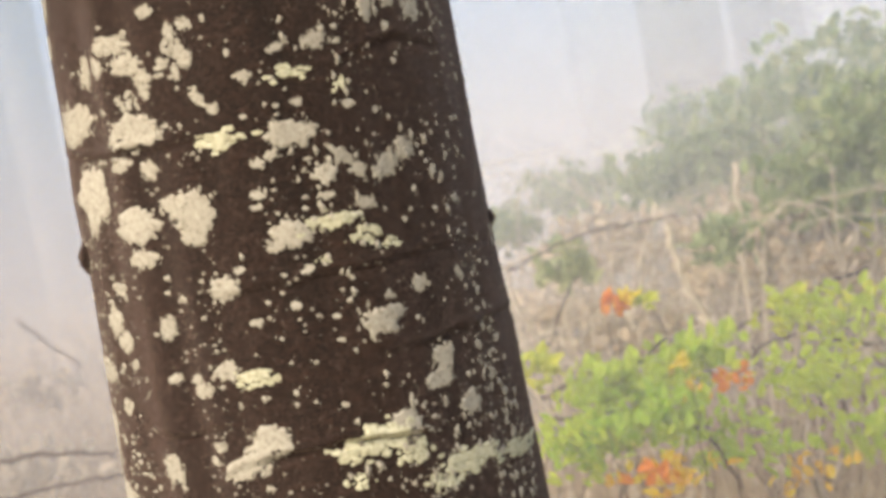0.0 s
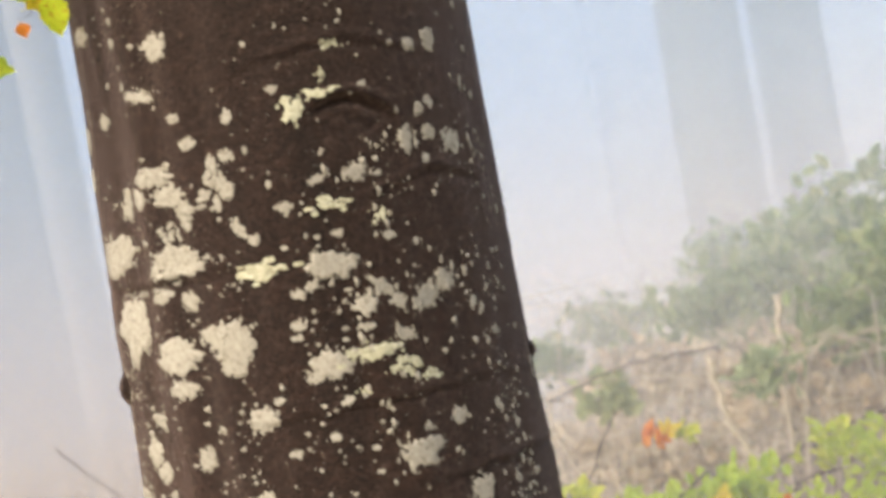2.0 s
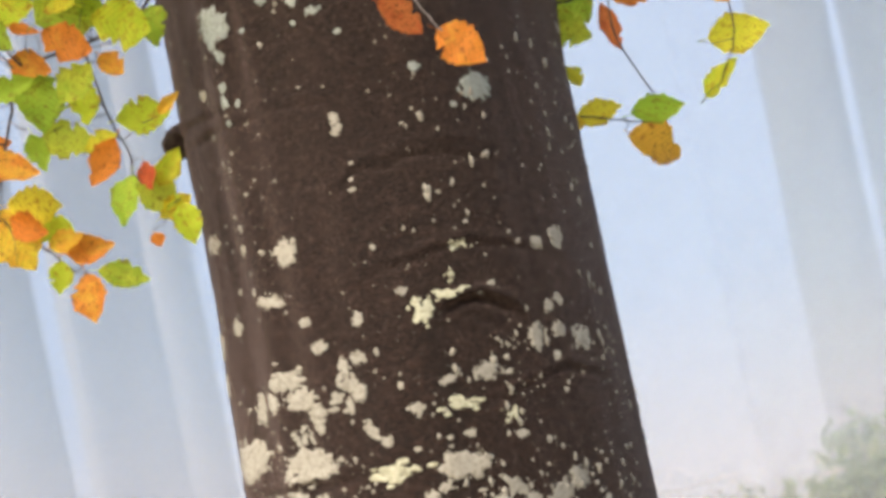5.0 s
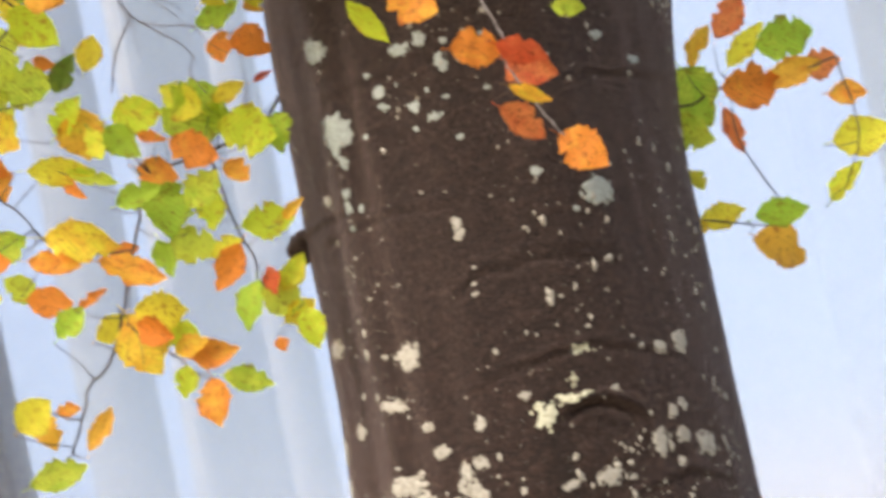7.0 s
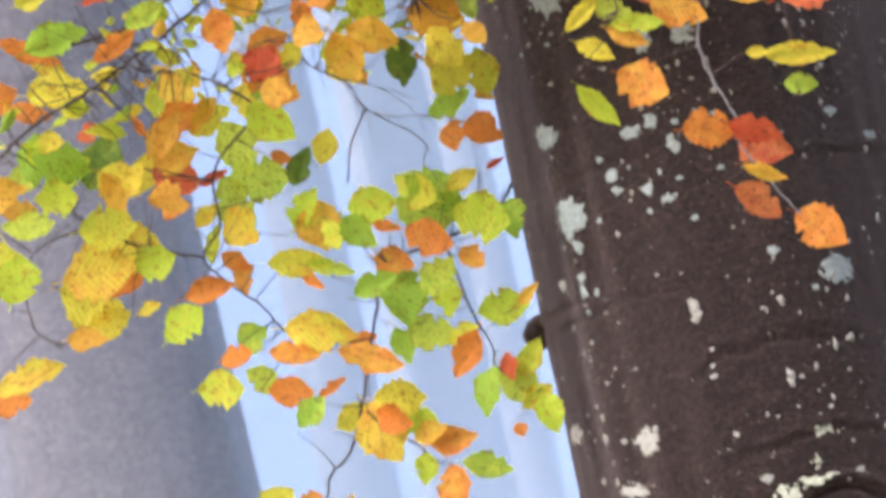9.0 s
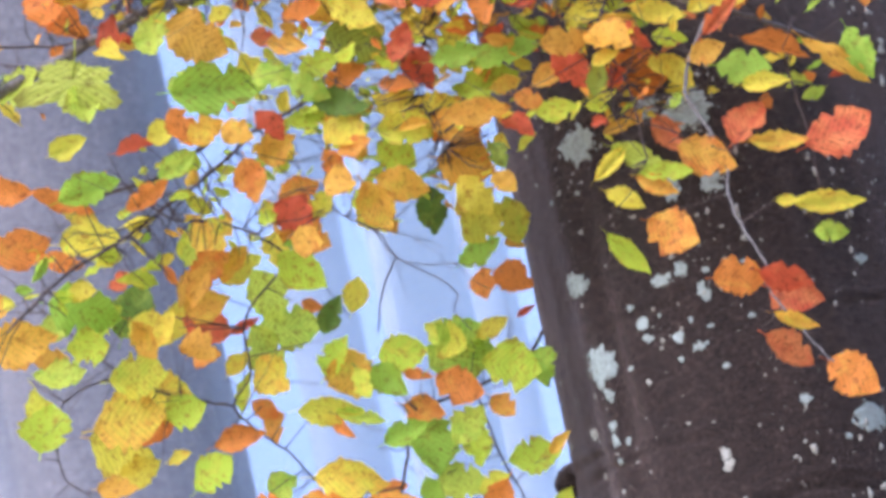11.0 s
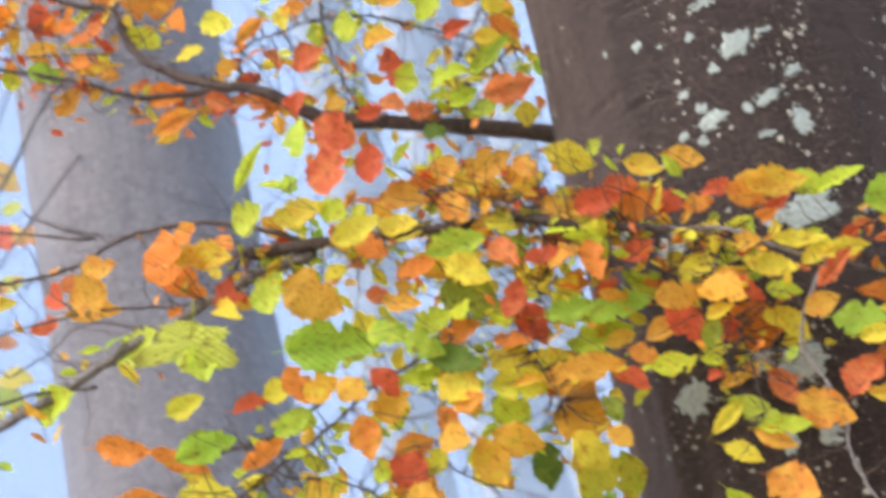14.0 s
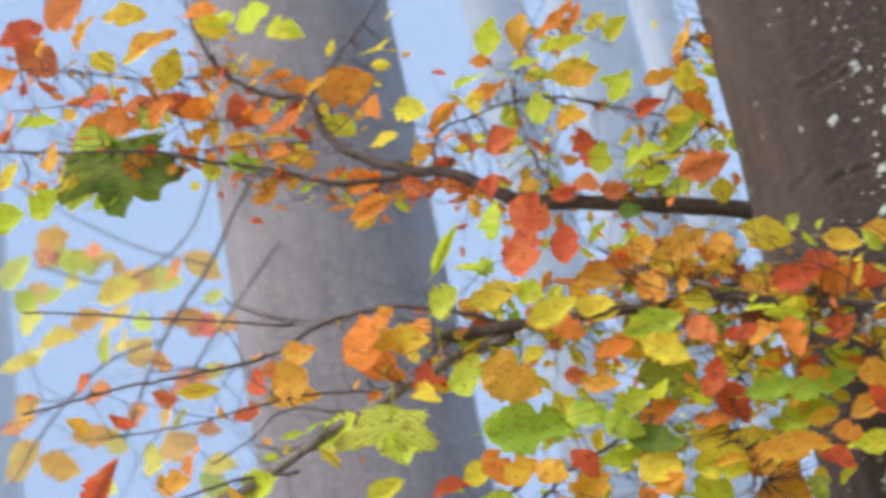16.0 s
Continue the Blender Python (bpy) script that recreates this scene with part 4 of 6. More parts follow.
limb = build_limb("twig", [(-0.819, 2.160, 2.614), (-0.887, 2.170, 2.620), (-0.965, 2.170, 2.641), (-1.030, 2.170, 2.652), (-1.105, 2.170, 2.658), (-1.165, 2.170, 2.661), (-1.311, 2.170, 2.685)], 0.0021, 0.0012)
grow_leaves(limb, [
    (-0.870, 2.127, 2.636, 0.076, -32, 0.62, "o"),
    (-0.872, 2.137, 2.656, 0.052, 48, 0.50, "o"),
    (-0.985, 2.166, 2.690, 0.078, 0, 0.60, "o"),
    (-1.059, 2.189, 2.689, 0.055, -60, 0.60, "r"),
    (-1.023, 2.198, 2.664, 0.084, -10, 0.35, "o"),
    (-1.083, 2.182, 2.655, 0.047, 0, 0.50, "r"),
    (-1.141, 2.158, 2.699, 0.062, -10, 0.35, "y"),
])
side_twigs(limb, 6, 0.12)
limb = build_limb("twig", [(-1.005, 2.200, 2.764), (-1.093, 2.200, 2.824), (-1.108, 2.200, 2.843)], 0.0016, 0.0012)
limb = build_limb("twig", [(-1.014, 2.200, 2.766), (-1.155, 2.200, 2.824), (-1.357, 2.200, 2.907), (-1.431, 2.200, 2.934)], 0.0019, 0.0016)
limb = build_limb("twig", [(-1.010, 2.150, 2.539), (-1.093, 2.140, 2.550), (-1.193, 2.140, 2.549)], 0.0027, 0.0018)
grow_leaves(limb, [
    (-0.968, 2.124, 2.434, 0.091, -22, 0.40, "o"),
    (-1.265, 2.139, 2.590, 0.108, 25, 0.35, "r"),
    (-1.209, 2.188, 2.595, 0.056, -10, 0.62, "o"),
])
limb = build_limb("twig", [(-0.914, 2.150, 2.590), (-1.015, 2.150, 2.627), (-1.067, 2.150, 2.604), (-1.128, 2.150, 2.587)], 0.0015, 0.0012)
grow_leaves(limb, [
    (-0.943, 2.066, 2.614, 0.082, -12, 0.62, "o"),
    (-1.144, 2.138, 2.585, 0.058, -90, 0.50, "o"),
])
limb = build_limb("twig", [(-0.488, 2.160, 2.542), (-0.567, 2.150, 2.459), (-0.649, 2.140, 2.429), (-0.681, 2.140, 2.410), (-0.729, 2.140, 2.387), (-0.784, 2.140, 2.364), (-0.836, 2.130, 2.337), (-0.913, 2.130, 2.315), (-0.995, 2.130, 2.267)], 0.0024, 0.0021)
grow_leaves(limb, [
    (-0.836, 2.051, 2.430, 0.076, -7, 0.35, "l"),
    (-0.793, 2.105, 2.440, 0.051, 8, 0.50, "r"),
])
grow_leaves(limb, [
    (-0.865, 2.115, 2.409, 0.079, 13, 0.50, "g"),
    (-0.781, 2.085, 2.373, 0.063, 33, 0.40, "o"),
    (-0.908, 2.133, 2.408, 0.083, -32, 0.30, "o"),
])
side_twigs(limb, 23, 0.12)
fill_leaves(limb, 89, 0.046, "lglylygoly")
grow_leaves(limb, [
    (-0.742, 2.099, 2.398, 0.054, 25, 0.50, "g", 20),
    (-0.623, 2.127, 2.392, 0.056, 14, 0.65, "y", 20),
    (-0.615, 2.070, 2.403, 0.048, -58, 0.60, "r", 20),
    (-0.758, 2.118, 2.448, 0.043, 5, 0.70, "y", 20),
    (-0.730, 2.098, 2.441, 0.054, -72, 0.60, "o", 20),
    (-0.693, 2.083, 2.419, 0.055, 5, 0.60, "y", 20),
    (-0.660, 2.092, 2.411, 0.053, -36, 0.60, "y", 20),
    (-0.680, 2.115, 2.483, 0.117, -11, 0.50, "g", 20),
    (-0.643, 2.137, 2.502, 0.049, -72, 0.70, "y", 20),
    (-0.607, 2.101, 2.472, 0.059, -16, 0.60, "g", 20),
])
grow_leaves(limb, [
    (-0.928, 2.191, 2.286, 0.093, -25, 0.70, "g", 20),
    (-1.006, 2.181, 2.263, 0.092, -2, 0.60, "y", 20),
    (-0.915, 2.183, 2.302, 0.046, -16, 0.60, "y", 20),
])
limb = build_limb("twig", [(-0.515, 2.150, 2.573), (-0.531, 2.140, 2.511), (-0.545, 2.130, 2.445), (-0.555, 2.130, 2.405), (-0.574, 2.130, 2.354), (-0.570, 2.130, 2.300), (-0.529, 2.130, 2.264), (-0.512, 2.130, 2.228), (-0.453, 2.130, 2.172), (-0.459, 2.130, 2.150), (-0.444, 2.130, 2.123)], 0.0019, 0.0006)
side_twigs(limb, 7, 0.10)
fill_leaves(limb, 58, 0.052, "lglylygoly")
grow_leaves(limb, [
    (-0.555, 2.258, 2.327, 0.059, -83, 0.80, "y", 20),
    (-0.495, 2.287, 2.319, 0.062, -98, 0.60, "d", 20),
    (-0.408, 2.258, 2.204, 0.052, -33, 0.80, "o", 20),
    (-0.646, 2.063, 2.342, 0.054, -88, 0.75, "o", 20),
    (-0.562, 2.119, 2.353, 0.041, -71, 0.60, "o", 20),
    (-0.614, 2.136, 2.341, 0.052, 13, 0.70, "o", 20),
    (-0.618, 2.110, 2.304, 0.053, -44, 0.85, "r", 20),
    (-0.585, 2.123, 2.311, 0.037, 47, 0.70, "l", 20),
    (-0.592, 2.069, 2.254, 0.044, -25, 0.80, "o", 20),
    (-0.644, 2.095, 2.304, 0.024, 14, 0.80, "l", 20),
    (-0.544, 2.072, 2.310, 0.045, -26, 0.80, "o", 20),
    (-0.538, 2.128, 2.305, 0.030, 26, 0.70, "l", 20),
    (-0.512, 2.084, 2.280, 0.064, -72, 0.70, "y", 20),
    (-0.503, 2.089, 2.551, 0.075, 2, 0.50, "g", 20),
])
grow_leaves(limb, [
    (-0.541, 2.115, 2.544, 0.061, -45, 0.50, "y", 20),
    (-0.494, 2.084, 2.511, 0.068, -40, 0.55, "y", 20),
    (-0.510, 2.136, 2.497, 0.082, -36, 0.70, "d", 20),
    (-0.555, 2.112, 2.540, 0.058, -7, 0.50, "o", 20),
    (-0.551, 2.102, 2.470, 0.050, 3, 0.60, "l", 20),
    (-0.561, 2.073, 2.434, 0.054, -36, 0.60, "g", 20),
    (-0.587, 2.127, 2.511, 0.060, -26, 0.40, "o", 20),
    (-0.527, 2.135, 2.458, 0.057, 3, 0.50, "o", 20),
    (-0.531, 2.098, 2.411, 0.079, -27, 0.40, "d", 20),
    (-0.534, 2.113, 2.379, 0.068, -36, 0.70, "y", 20),
    (-0.525, 2.094, 2.356, 0.044, 2, 0.60, "o", 20),
    (-0.581, 2.122, 2.418, 0.050, 3, 0.60, "l", 20),
])
limb = build_limb("twig", [(-0.512, 2.130, 2.228), (-0.537, 2.130, 2.191), (-0.551, 2.130, 2.148)], 0.0012, 0.0010)
limb = build_limb("twig", [(-0.554, 2.170, 2.691), (-0.524, 2.160, 2.657), (-0.483, 2.150, 2.624), (-0.441, 2.140, 2.599), (-0.384, 2.130, 2.550)], 0.0049, 0.0027, bark=TWIG_PALE)
grow_leaves(limb, [
    (-0.634, 2.124, 2.762, 0.066, 138, 0.80, "r"),
    (-0.512, 2.144, 2.729, 0.033, -12, 0.62, "d"),
])
side_twigs(limb, 15, 0.12)
fill_leaves(limb, 115, 0.040, "oroyyo")
grow_leaves(limb, [
    (-0.584, 2.090, 2.682, 0.060, -92, 0.60, "r", 20),
    (-0.475, 2.122, 2.639, 0.051, -7, 0.60, "y", 20),
    (-0.449, 2.116, 2.649, 0.062, 11, 0.60, "o", 20),
    (-0.502, 2.113, 2.664, 0.048, 66, 0.70, "o", 20),
    (-0.351, 2.116, 2.629, 0.067, -31, 0.55, "y", 20),
    (-0.404, 2.122, 2.630, 0.047, -53, 0.60, "o", 20),
])
limb = build_limb("twig", [(-0.071, 2.110, 2.426), (-0.117, 2.080, 2.367), (-0.145, 2.080, 2.307), (-0.130, 2.080, 2.256), (-0.122, 2.080, 2.214), (-0.128, 2.080, 2.190), (-0.125, 2.080, 2.157), (-0.109, 2.080, 2.101), (-0.093, 2.080, 2.069)], 0.0027, 0.0012, bark=TWIG_PALE)
grow_leaves(limb, [
    (-0.088, 2.050, 2.076, 0.061, -21, 0.50, "r"),
    (-0.086, 2.103, 2.063, 0.066, -31, 0.70, "r"),
])
fill_leaves(limb, 20, 0.030, "oryg")
grow_leaves(limb, [
    (-0.151, 2.110, 2.345, 0.054, -58, 0.50, "y", 20),
    (-0.147, 2.071, 2.372, 0.041, -17, 0.50, "l", 20),
    (-0.110, 2.057, 2.335, 0.044, 4, 0.60, "o", 20),
    (-0.087, 2.051, 2.370, 0.056, 31, 0.35, "r", 20),
    (-0.070, 2.065, 2.397, 0.056, -1, 0.40, "y", 20),
    (-0.103, 2.074, 2.401, 0.040, 15, 0.50, "y", 20),
    (-0.092, 2.092, 2.489, 0.048, -47, 0.60, "l", 20),
    (-0.076, 2.083, 2.313, 0.068, -27, 0.60, "g", 20),
    (-0.088, 2.074, 2.260, 0.063, 48, 0.70, "r", 20),
    (-0.061, 2.054, 2.217, 0.064, -16, 0.35, "y", 20),
    (-0.139, 2.075, 2.229, 0.069, -35, 0.60, "o", 20),
    (-0.193, 2.090, 2.158, 0.065, -40, 0.75, "o", 20),
    (-0.068, 2.067, 2.156, 0.025, -13, 0.50, "y", 20),
])
limb = build_limb("twig", [(-0.116, 2.080, 2.084), (-0.100, 2.080, 2.043), (-0.072, 2.080, 1.990), (-0.065, 2.080, 1.979)], 0.0012, 0.0010, bark=TWIG_PALE)
grow_leaves(limb, [
    (-0.134, 2.040, 2.083, 0.058, -11, 0.75, "o"),
    (-0.088, 2.027, 2.023, 0.052, -26, 0.30, "y"),
    (-0.107, 2.104, 2.008, 0.060, -46, 0.60, "r"),
    (-0.048, 2.089, 1.960, 0.066, -46, 0.65, "o"),
])
limb = build_limb("twig", [(-0.356, 2.120, 2.537), (-0.417, 2.120, 2.483), (-0.445, 2.120, 2.419), (-0.428, 2.120, 2.336)], 0.0012, 0.0010)
side_twigs(limb, 13, 0.12)
fill_leaves(limb, 110, 0.057, "lglylygoly")
grow_leaves(limb, [
    (-0.436, 2.279, 2.312, 0.059, -50, 0.80, "y", 20),
    (-0.433, 2.269, 2.283, 0.064, 34, 0.70, "l", 20),
    (-0.481, 2.096, 2.301, 0.064, -26, 0.60, "y", 20),
    (-0.413, 2.140, 2.318, 0.070, -26, 0.85, "y", 20),
    (-0.409, 2.128, 2.274, 0.059, -63, 0.65, "y", 20),
    (-0.490, 2.138, 2.351, 0.054, -45, 0.80, "l", 20),
    (-0.365, 2.096, 2.267, 0.039, -54, 0.70, "y", 20),
    (-0.367, 2.099, 2.303, 0.038, -73, 0.60, "d", 20),
    (-0.449, 2.106, 2.523, 0.062, -54, 0.50, "r", 20),
    (-0.399, 2.061, 2.493, 0.043, 2, 0.50, "r", 20),
    (-0.381, 2.104, 2.499, 0.050, 2, 0.60, "o", 20),
    (-0.448, 2.088, 2.461, 0.050, 58, 0.60, "r", 20),
    (-0.438, 2.112, 2.437, 0.061, -72, 0.60, "r", 20),
    (-0.424, 2.119, 2.486, 0.050, 13, 0.60, "y", 20),
])
grow_leaves(limb, [
    (-0.394, 2.126, 2.464, 0.050, 47, 0.60, "l", 20),
    (-0.384, 2.088, 2.425, 0.068, -7, 0.40, "g", 20),
    (-0.363, 2.130, 2.407, 0.079, 13, 0.50, "l", 20),
    (-0.467, 2.115, 2.402, 0.062, 3, 0.60, "y", 20),
    (-0.464, 2.118, 2.421, 0.053, -22, 0.40, "o", 20),
    (-0.429, 2.118, 2.384, 0.069, -7, 0.60, "y", 20),
    (-0.375, 2.074, 2.350, 0.079, -7, 0.40, "o", 20),
    (-0.413, 2.122, 2.359, 0.066, -36, 0.60, "y", 20),
    (-0.463, 2.106, 2.370, 0.075, -7, 0.50, "l", 20),
    (-0.339, 2.110, 2.332, 0.051, -46, 0.50, "r", 20),
])
limb = build_limb("twig", [(-0.190, 2.100, 2.470), (-0.222, 2.090, 2.410), (-0.207, 2.090, 2.336), (-0.204, 2.090, 2.248)], 0.0015, 0.0010)
side_twigs(limb, 10, 0.12)
fill_leaves(limb, 95, 0.040, "yolryyl")
grow_leaves(limb, [
    (-0.320, 2.111, 2.359, 0.039, -36, 0.60, "o", 20),
    (-0.295, 2.118, 2.386, 0.042, 24, 0.60, "o", 20),
    (-0.260, 2.062, 2.398, 0.055, -8, 0.60, "o", 20),
    (-0.211, 2.073, 2.386, 0.068, -37, 0.60, "y", 20),
    (-0.186, 2.095, 2.393, 0.052, -56, 0.40, "r", 20),
    (-0.233, 2.112, 2.443, 0.054, 2, 0.50, "y", 20),
    (-0.192, 2.115, 2.359, 0.077, -7, 0.70, "o", 20),
    (-0.220, 2.063, 2.365, 0.035, 15, 0.60, "y", 20),
    (-0.265, 2.098, 2.377, 0.059, -55, 0.60, "r", 20),
    (-0.236, 2.078, 2.350, 0.043, 67, 0.50, "d", 20),
    (-0.284, 2.064, 2.322, 0.049, -7, 0.50, "l", 20),
    (-0.129, 2.132, 2.497, 0.061, 35, 0.30, "r", 20),
    (-0.151, 2.082, 2.509, 0.051, 0, 0.50, "o", 20),
    (-0.179, 2.131, 2.283, 0.055, -66, 0.50, "r", 20),
])
grow_leaves(limb, [
    (-0.244, 2.090, 2.256, 0.052, 35, 0.35, "y", 20),
    (-0.213, 2.095, 2.255, 0.066, -35, 0.40, "g", 20),
    (-0.185, 2.078, 2.223, 0.061, -14, 0.35, "l", 20),
    (-0.200, 2.083, 2.215, 0.051, -35, 0.40, "o", 20),
    (-0.243, 2.138, 2.223, 0.052, -40, 0.50, "y", 20),
    (-0.253, 2.137, 2.164, 0.066, -56, 0.35, "l", 20),
])
limb = build_limb("twig", [(-0.071, 2.110, 2.426), (-0.023, 2.100, 2.428), (0.039, 2.120, 2.429)], 0.0021, 0.0012)
fill_leaves(limb, 19, 0.030, "oryg")
grow_leaves(limb, [
    (-0.053, 2.055, 2.467, 0.059, 1, 0.35, "l", 20),
    (-0.005, 2.065, 2.442, 0.068, 8, 0.60, "g", 20),
    (0.000, 2.075, 2.415, 0.057, -7, 0.40, "o", 20),
    (0.003, 2.083, 2.398, 0.086, -4, 0.20, "r", 20),
])
limb = build_limb("twig", [(-0.016, 2.200, 2.399), (-0.034, 2.130, 2.330), (-0.031, 2.120, 2.245), (-0.033, 2.120, 2.167)], 0.0019, 0.0012)
fill_leaves(limb, 19, 0.030, "yorg")
grow_leaves(limb, [
    (-0.056, 2.065, 2.284, 0.059, -16, 0.35, "y", 20),
    (-0.039, 2.088, 2.335, 0.078, -27, 0.35, "o", 20),
    (0.020, 2.074, 2.297, 0.088, -47, 0.25, "y", 20),
    (0.044, 2.086, 2.300, 0.064, -78, 0.50, "g", 20),
    (0.003, 2.075, 2.215, 0.077, 7, 0.70, "r", 20),
    (-0.026, 2.074, 2.147, 0.078, -10, 0.30, "y", 20),
    (-0.032, 2.089, 2.117, 0.037, -13, 0.60, "g", 20),
])
limb = build_limb("twig", [(-1.138, 2.360, 3.306), (-1.270, 2.360, 3.352), (-1.414, 2.350, 3.421), (-1.540, 2.350, 3.478)], 0.0017, 0.0010)
grow_leaves(limb, [
    (-1.288, 2.401, 3.424, 0.078, -70, 0.90, "y"),
    (-1.216, 2.253, 3.357, 0.081, 51, 0.62, "o"),
    (-1.212, 2.323, 3.325, 0.075, 61, 0.62, "y"),
    (-1.247, 2.255, 3.414, 0.073, -9, 0.62, "y"),
    (-1.466, 2.345, 3.476, 0.099, -49, 0.62, "r"),
    (-1.380, 2.318, 3.502, 0.089, 11, 0.62, "r"),
    (-1.326, 2.274, 3.416, 0.063, 41, 0.62, "o"),
    (-1.323, 2.311, 3.381, 0.056, -49, 0.62, "y"),
    (-1.485, 2.330, 3.527, 0.083, 31, 0.62, "r"),
])
side_twigs(limb, 8, 0.12)
fill_leaves(limb, 44, 0.030, "orroy")
limb = build_limb("twig", [(-1.072, 2.360, 3.241), (-1.129, 2.350, 3.213), (-1.241, 2.350, 3.277), (-1.379, 2.350, 3.343), (-1.524, 2.350, 3.390)], 0.0017, 0.0010)
grow_leaves(limb, [
    (-1.274, 2.324, 3.298, 0.115, 0, 0.50, "r"),
    (-1.366, 2.358, 3.310, 0.086, 10, 0.40, "o"),
    (-1.219, 2.365, 3.287, 0.092, -40, 0.40, "r"),
    (-1.161, 2.360, 3.245, 0.075, -60, 0.60, "o"),
    (-1.270, 2.343, 3.249, 0.104, -30, 0.40, "d"),
    (-1.193, 2.369, 3.268, 0.052, -10, 0.50, "y"),
    (-1.201, 2.391, 3.225, 0.052, -10, 0.50, "o"),
    (-1.093, 2.405, 3.200, 0.059, -10, 0.30, "y"),
    (-1.119, 2.347, 3.226, 0.062, -69, 0.62, "r"),
    (-1.173, 2.317, 3.243, 0.058, 1, 0.62, "o"),
    (-1.327, 2.289, 3.297, 0.056, -9, 0.62, "r"),
    (-1.480, 2.293, 3.395, 0.074, -9, 0.62, "o"),
])
side_twigs(limb, 8, 0.12)
fill_leaves(limb, 34, 0.035, "orlyo")
limb = build_limb("branch", [(-2.290, 5.200, 5.003), (-2.285, 4.800, 4.648), (-2.452, 4.800, 4.434), (-2.634, 4.800, 4.249), (-2.804, 4.800, 3.970)], 0.0066, 0.0048, grey_beech)
grow_leaves(limb, [
    (-2.795, 5.355, 4.055, 0.123, -3, 0.62, "y"),
    (-2.786, 5.354, 4.038, 0.087, 23, 0.62, "l"),
    (-2.826, 5.382, 4.002, 0.137, -41, 0.62, "l"),
    (-2.554, 4.809, 4.300, 0.098, 11, 0.62, "o"),
    (-2.641, 4.798, 4.175, 0.098, -39, 0.62, "o"),
    (-2.757, 4.832, 4.038, 0.117, 11, 0.62, "o"),
    (-2.920, 4.804, 4.027, 0.135, -9, 0.62, "o"),
])
limb = build_limb("branch", [(-2.285, 4.800, 4.648), (-2.340, 4.800, 4.832), (-2.517, 4.800, 4.556), (-2.788, 4.800, 4.497), (-3.067, 4.800, 4.659)], 0.0041, 0.0034, grey_beech)
grow_leaves(limb, [
    (-3.172, 5.431, 4.740, 0.160, 41, 0.62, "y"),
    (-3.585, 5.438, 4.478, 0.143, 9, 0.62, "o"),
    (-3.503, 5.425, 4.683, 0.153, 8, 0.62, "l"),
    (-3.075, 5.375, 4.586, 0.132, -58, 0.62, "y"),
    (-3.533, 5.399, 4.462, 0.091, -45, 0.62, "y"),
    (-3.010, 5.360, 4.522, 0.157, 9, 0.62, "y"),
    (-3.053, 5.440, 4.682, 0.112, -52, 0.62, "l"),
    (-2.743, 4.751, 4.432, 0.156, 1, 0.62, "y"),
    (-2.714, 4.781, 4.503, 0.099, 31, 0.62, "y"),
    (-3.071, 4.788, 4.515, 0.136, -9, 0.62, "l"),
    (-2.912, 4.820, 4.431, 0.118, 21, 0.62, "o"),
    (-2.951, 4.848, 4.656, 0.119, -19, 0.62, "l"),
])
limb = build_limb("branch", [(-2.381, 5.200, 4.673), (-2.352, 4.800, 4.301), (-2.529, 4.800, 4.137), (-2.580, 4.800, 4.043)], 0.0051, 0.0034, grey_beech)
grow_leaves(limb, [
    (-2.819, 5.447, 4.415, 0.136, -1, 0.62, "l"),
    (-2.711, 5.353, 4.509, 0.147, -31, 0.62, "y"),
    (-2.830, 5.398, 4.586, 0.122, -40, 0.62, "o"),
    (-2.609, 5.370, 4.804, 0.086, 24, 0.62, "l"),
    (-2.822, 5.448, 4.833, 0.160, -49, 0.62, "y"),
    (-2.772, 5.434, 4.684, 0.082, -5, 0.62, "l"),
    (-2.722, 5.412, 4.568, 0.122, 30, 0.62, "o"),
    (-2.780, 5.364, 4.566, 0.092, -59, 0.62, "o"),
    (-2.909, 5.370, 4.639, 0.088, 22, 0.62, "o"),
    (-2.470, 4.801, 4.230, 0.105, -69, 0.62, "r"),
])
limb = build_limb("branch", [(-2.634, 4.800, 4.249), (-2.857, 4.800, 4.230), (-3.073, 4.800, 4.094), (-3.208, 4.800, 3.951)], 0.0041, 0.0034, grey_beech)
grow_leaves(limb, [
    (-3.542, 5.360, 4.274, 0.133, 22, 0.62, "y"),
    (-2.961, 5.408, 4.302, 0.126, 44, 0.62, "y"),
    (-3.235, 5.389, 4.109, 0.119, -31, 0.62, "l"),
    (-3.009, 5.385, 4.128, 0.160, -45, 0.62, "l"),
    (-3.224, 5.435, 4.309, 0.134, -53, 0.62, "y"),
    (-2.980, 5.433, 4.201, 0.160, 10, 0.62, "y"),
    (-2.869, 5.367, 4.368, 0.160, 9, 0.62, "o"),
    (-2.936, 5.422, 4.274, 0.107, 28, 0.62, "l"),
    (-2.858, 5.436, 4.229, 0.090, -6, 0.62, "o"),
    (-2.987, 4.768, 4.360, 0.143, 1, 0.62, "y"),
    (-2.859, 4.789, 4.132, 0.125, -9, 0.62, "o"),
    (-3.097, 4.782, 4.152, 0.145, 11, 0.62, "o"),
    (-3.013, 4.753, 3.949, 0.143, -29, 0.62, "y"),
    (-3.149, 4.790, 4.345, 0.137, 1, 0.62, "y"),
])
grow_leaves(limb, [
    (-2.837, 4.842, 4.295, 0.101, 51, 0.62, "l"),
    (-3.179, 4.830, 4.062, 0.121, 31, 0.62, "y"),
])
limb = build_limb("branch", [(-2.452, 4.800, 4.434), (-2.677, 4.800, 4.576), (-2.927, 4.800, 4.792), (-3.209, 4.800, 5.070)], 0.0034, 0.0027, grey_beech)
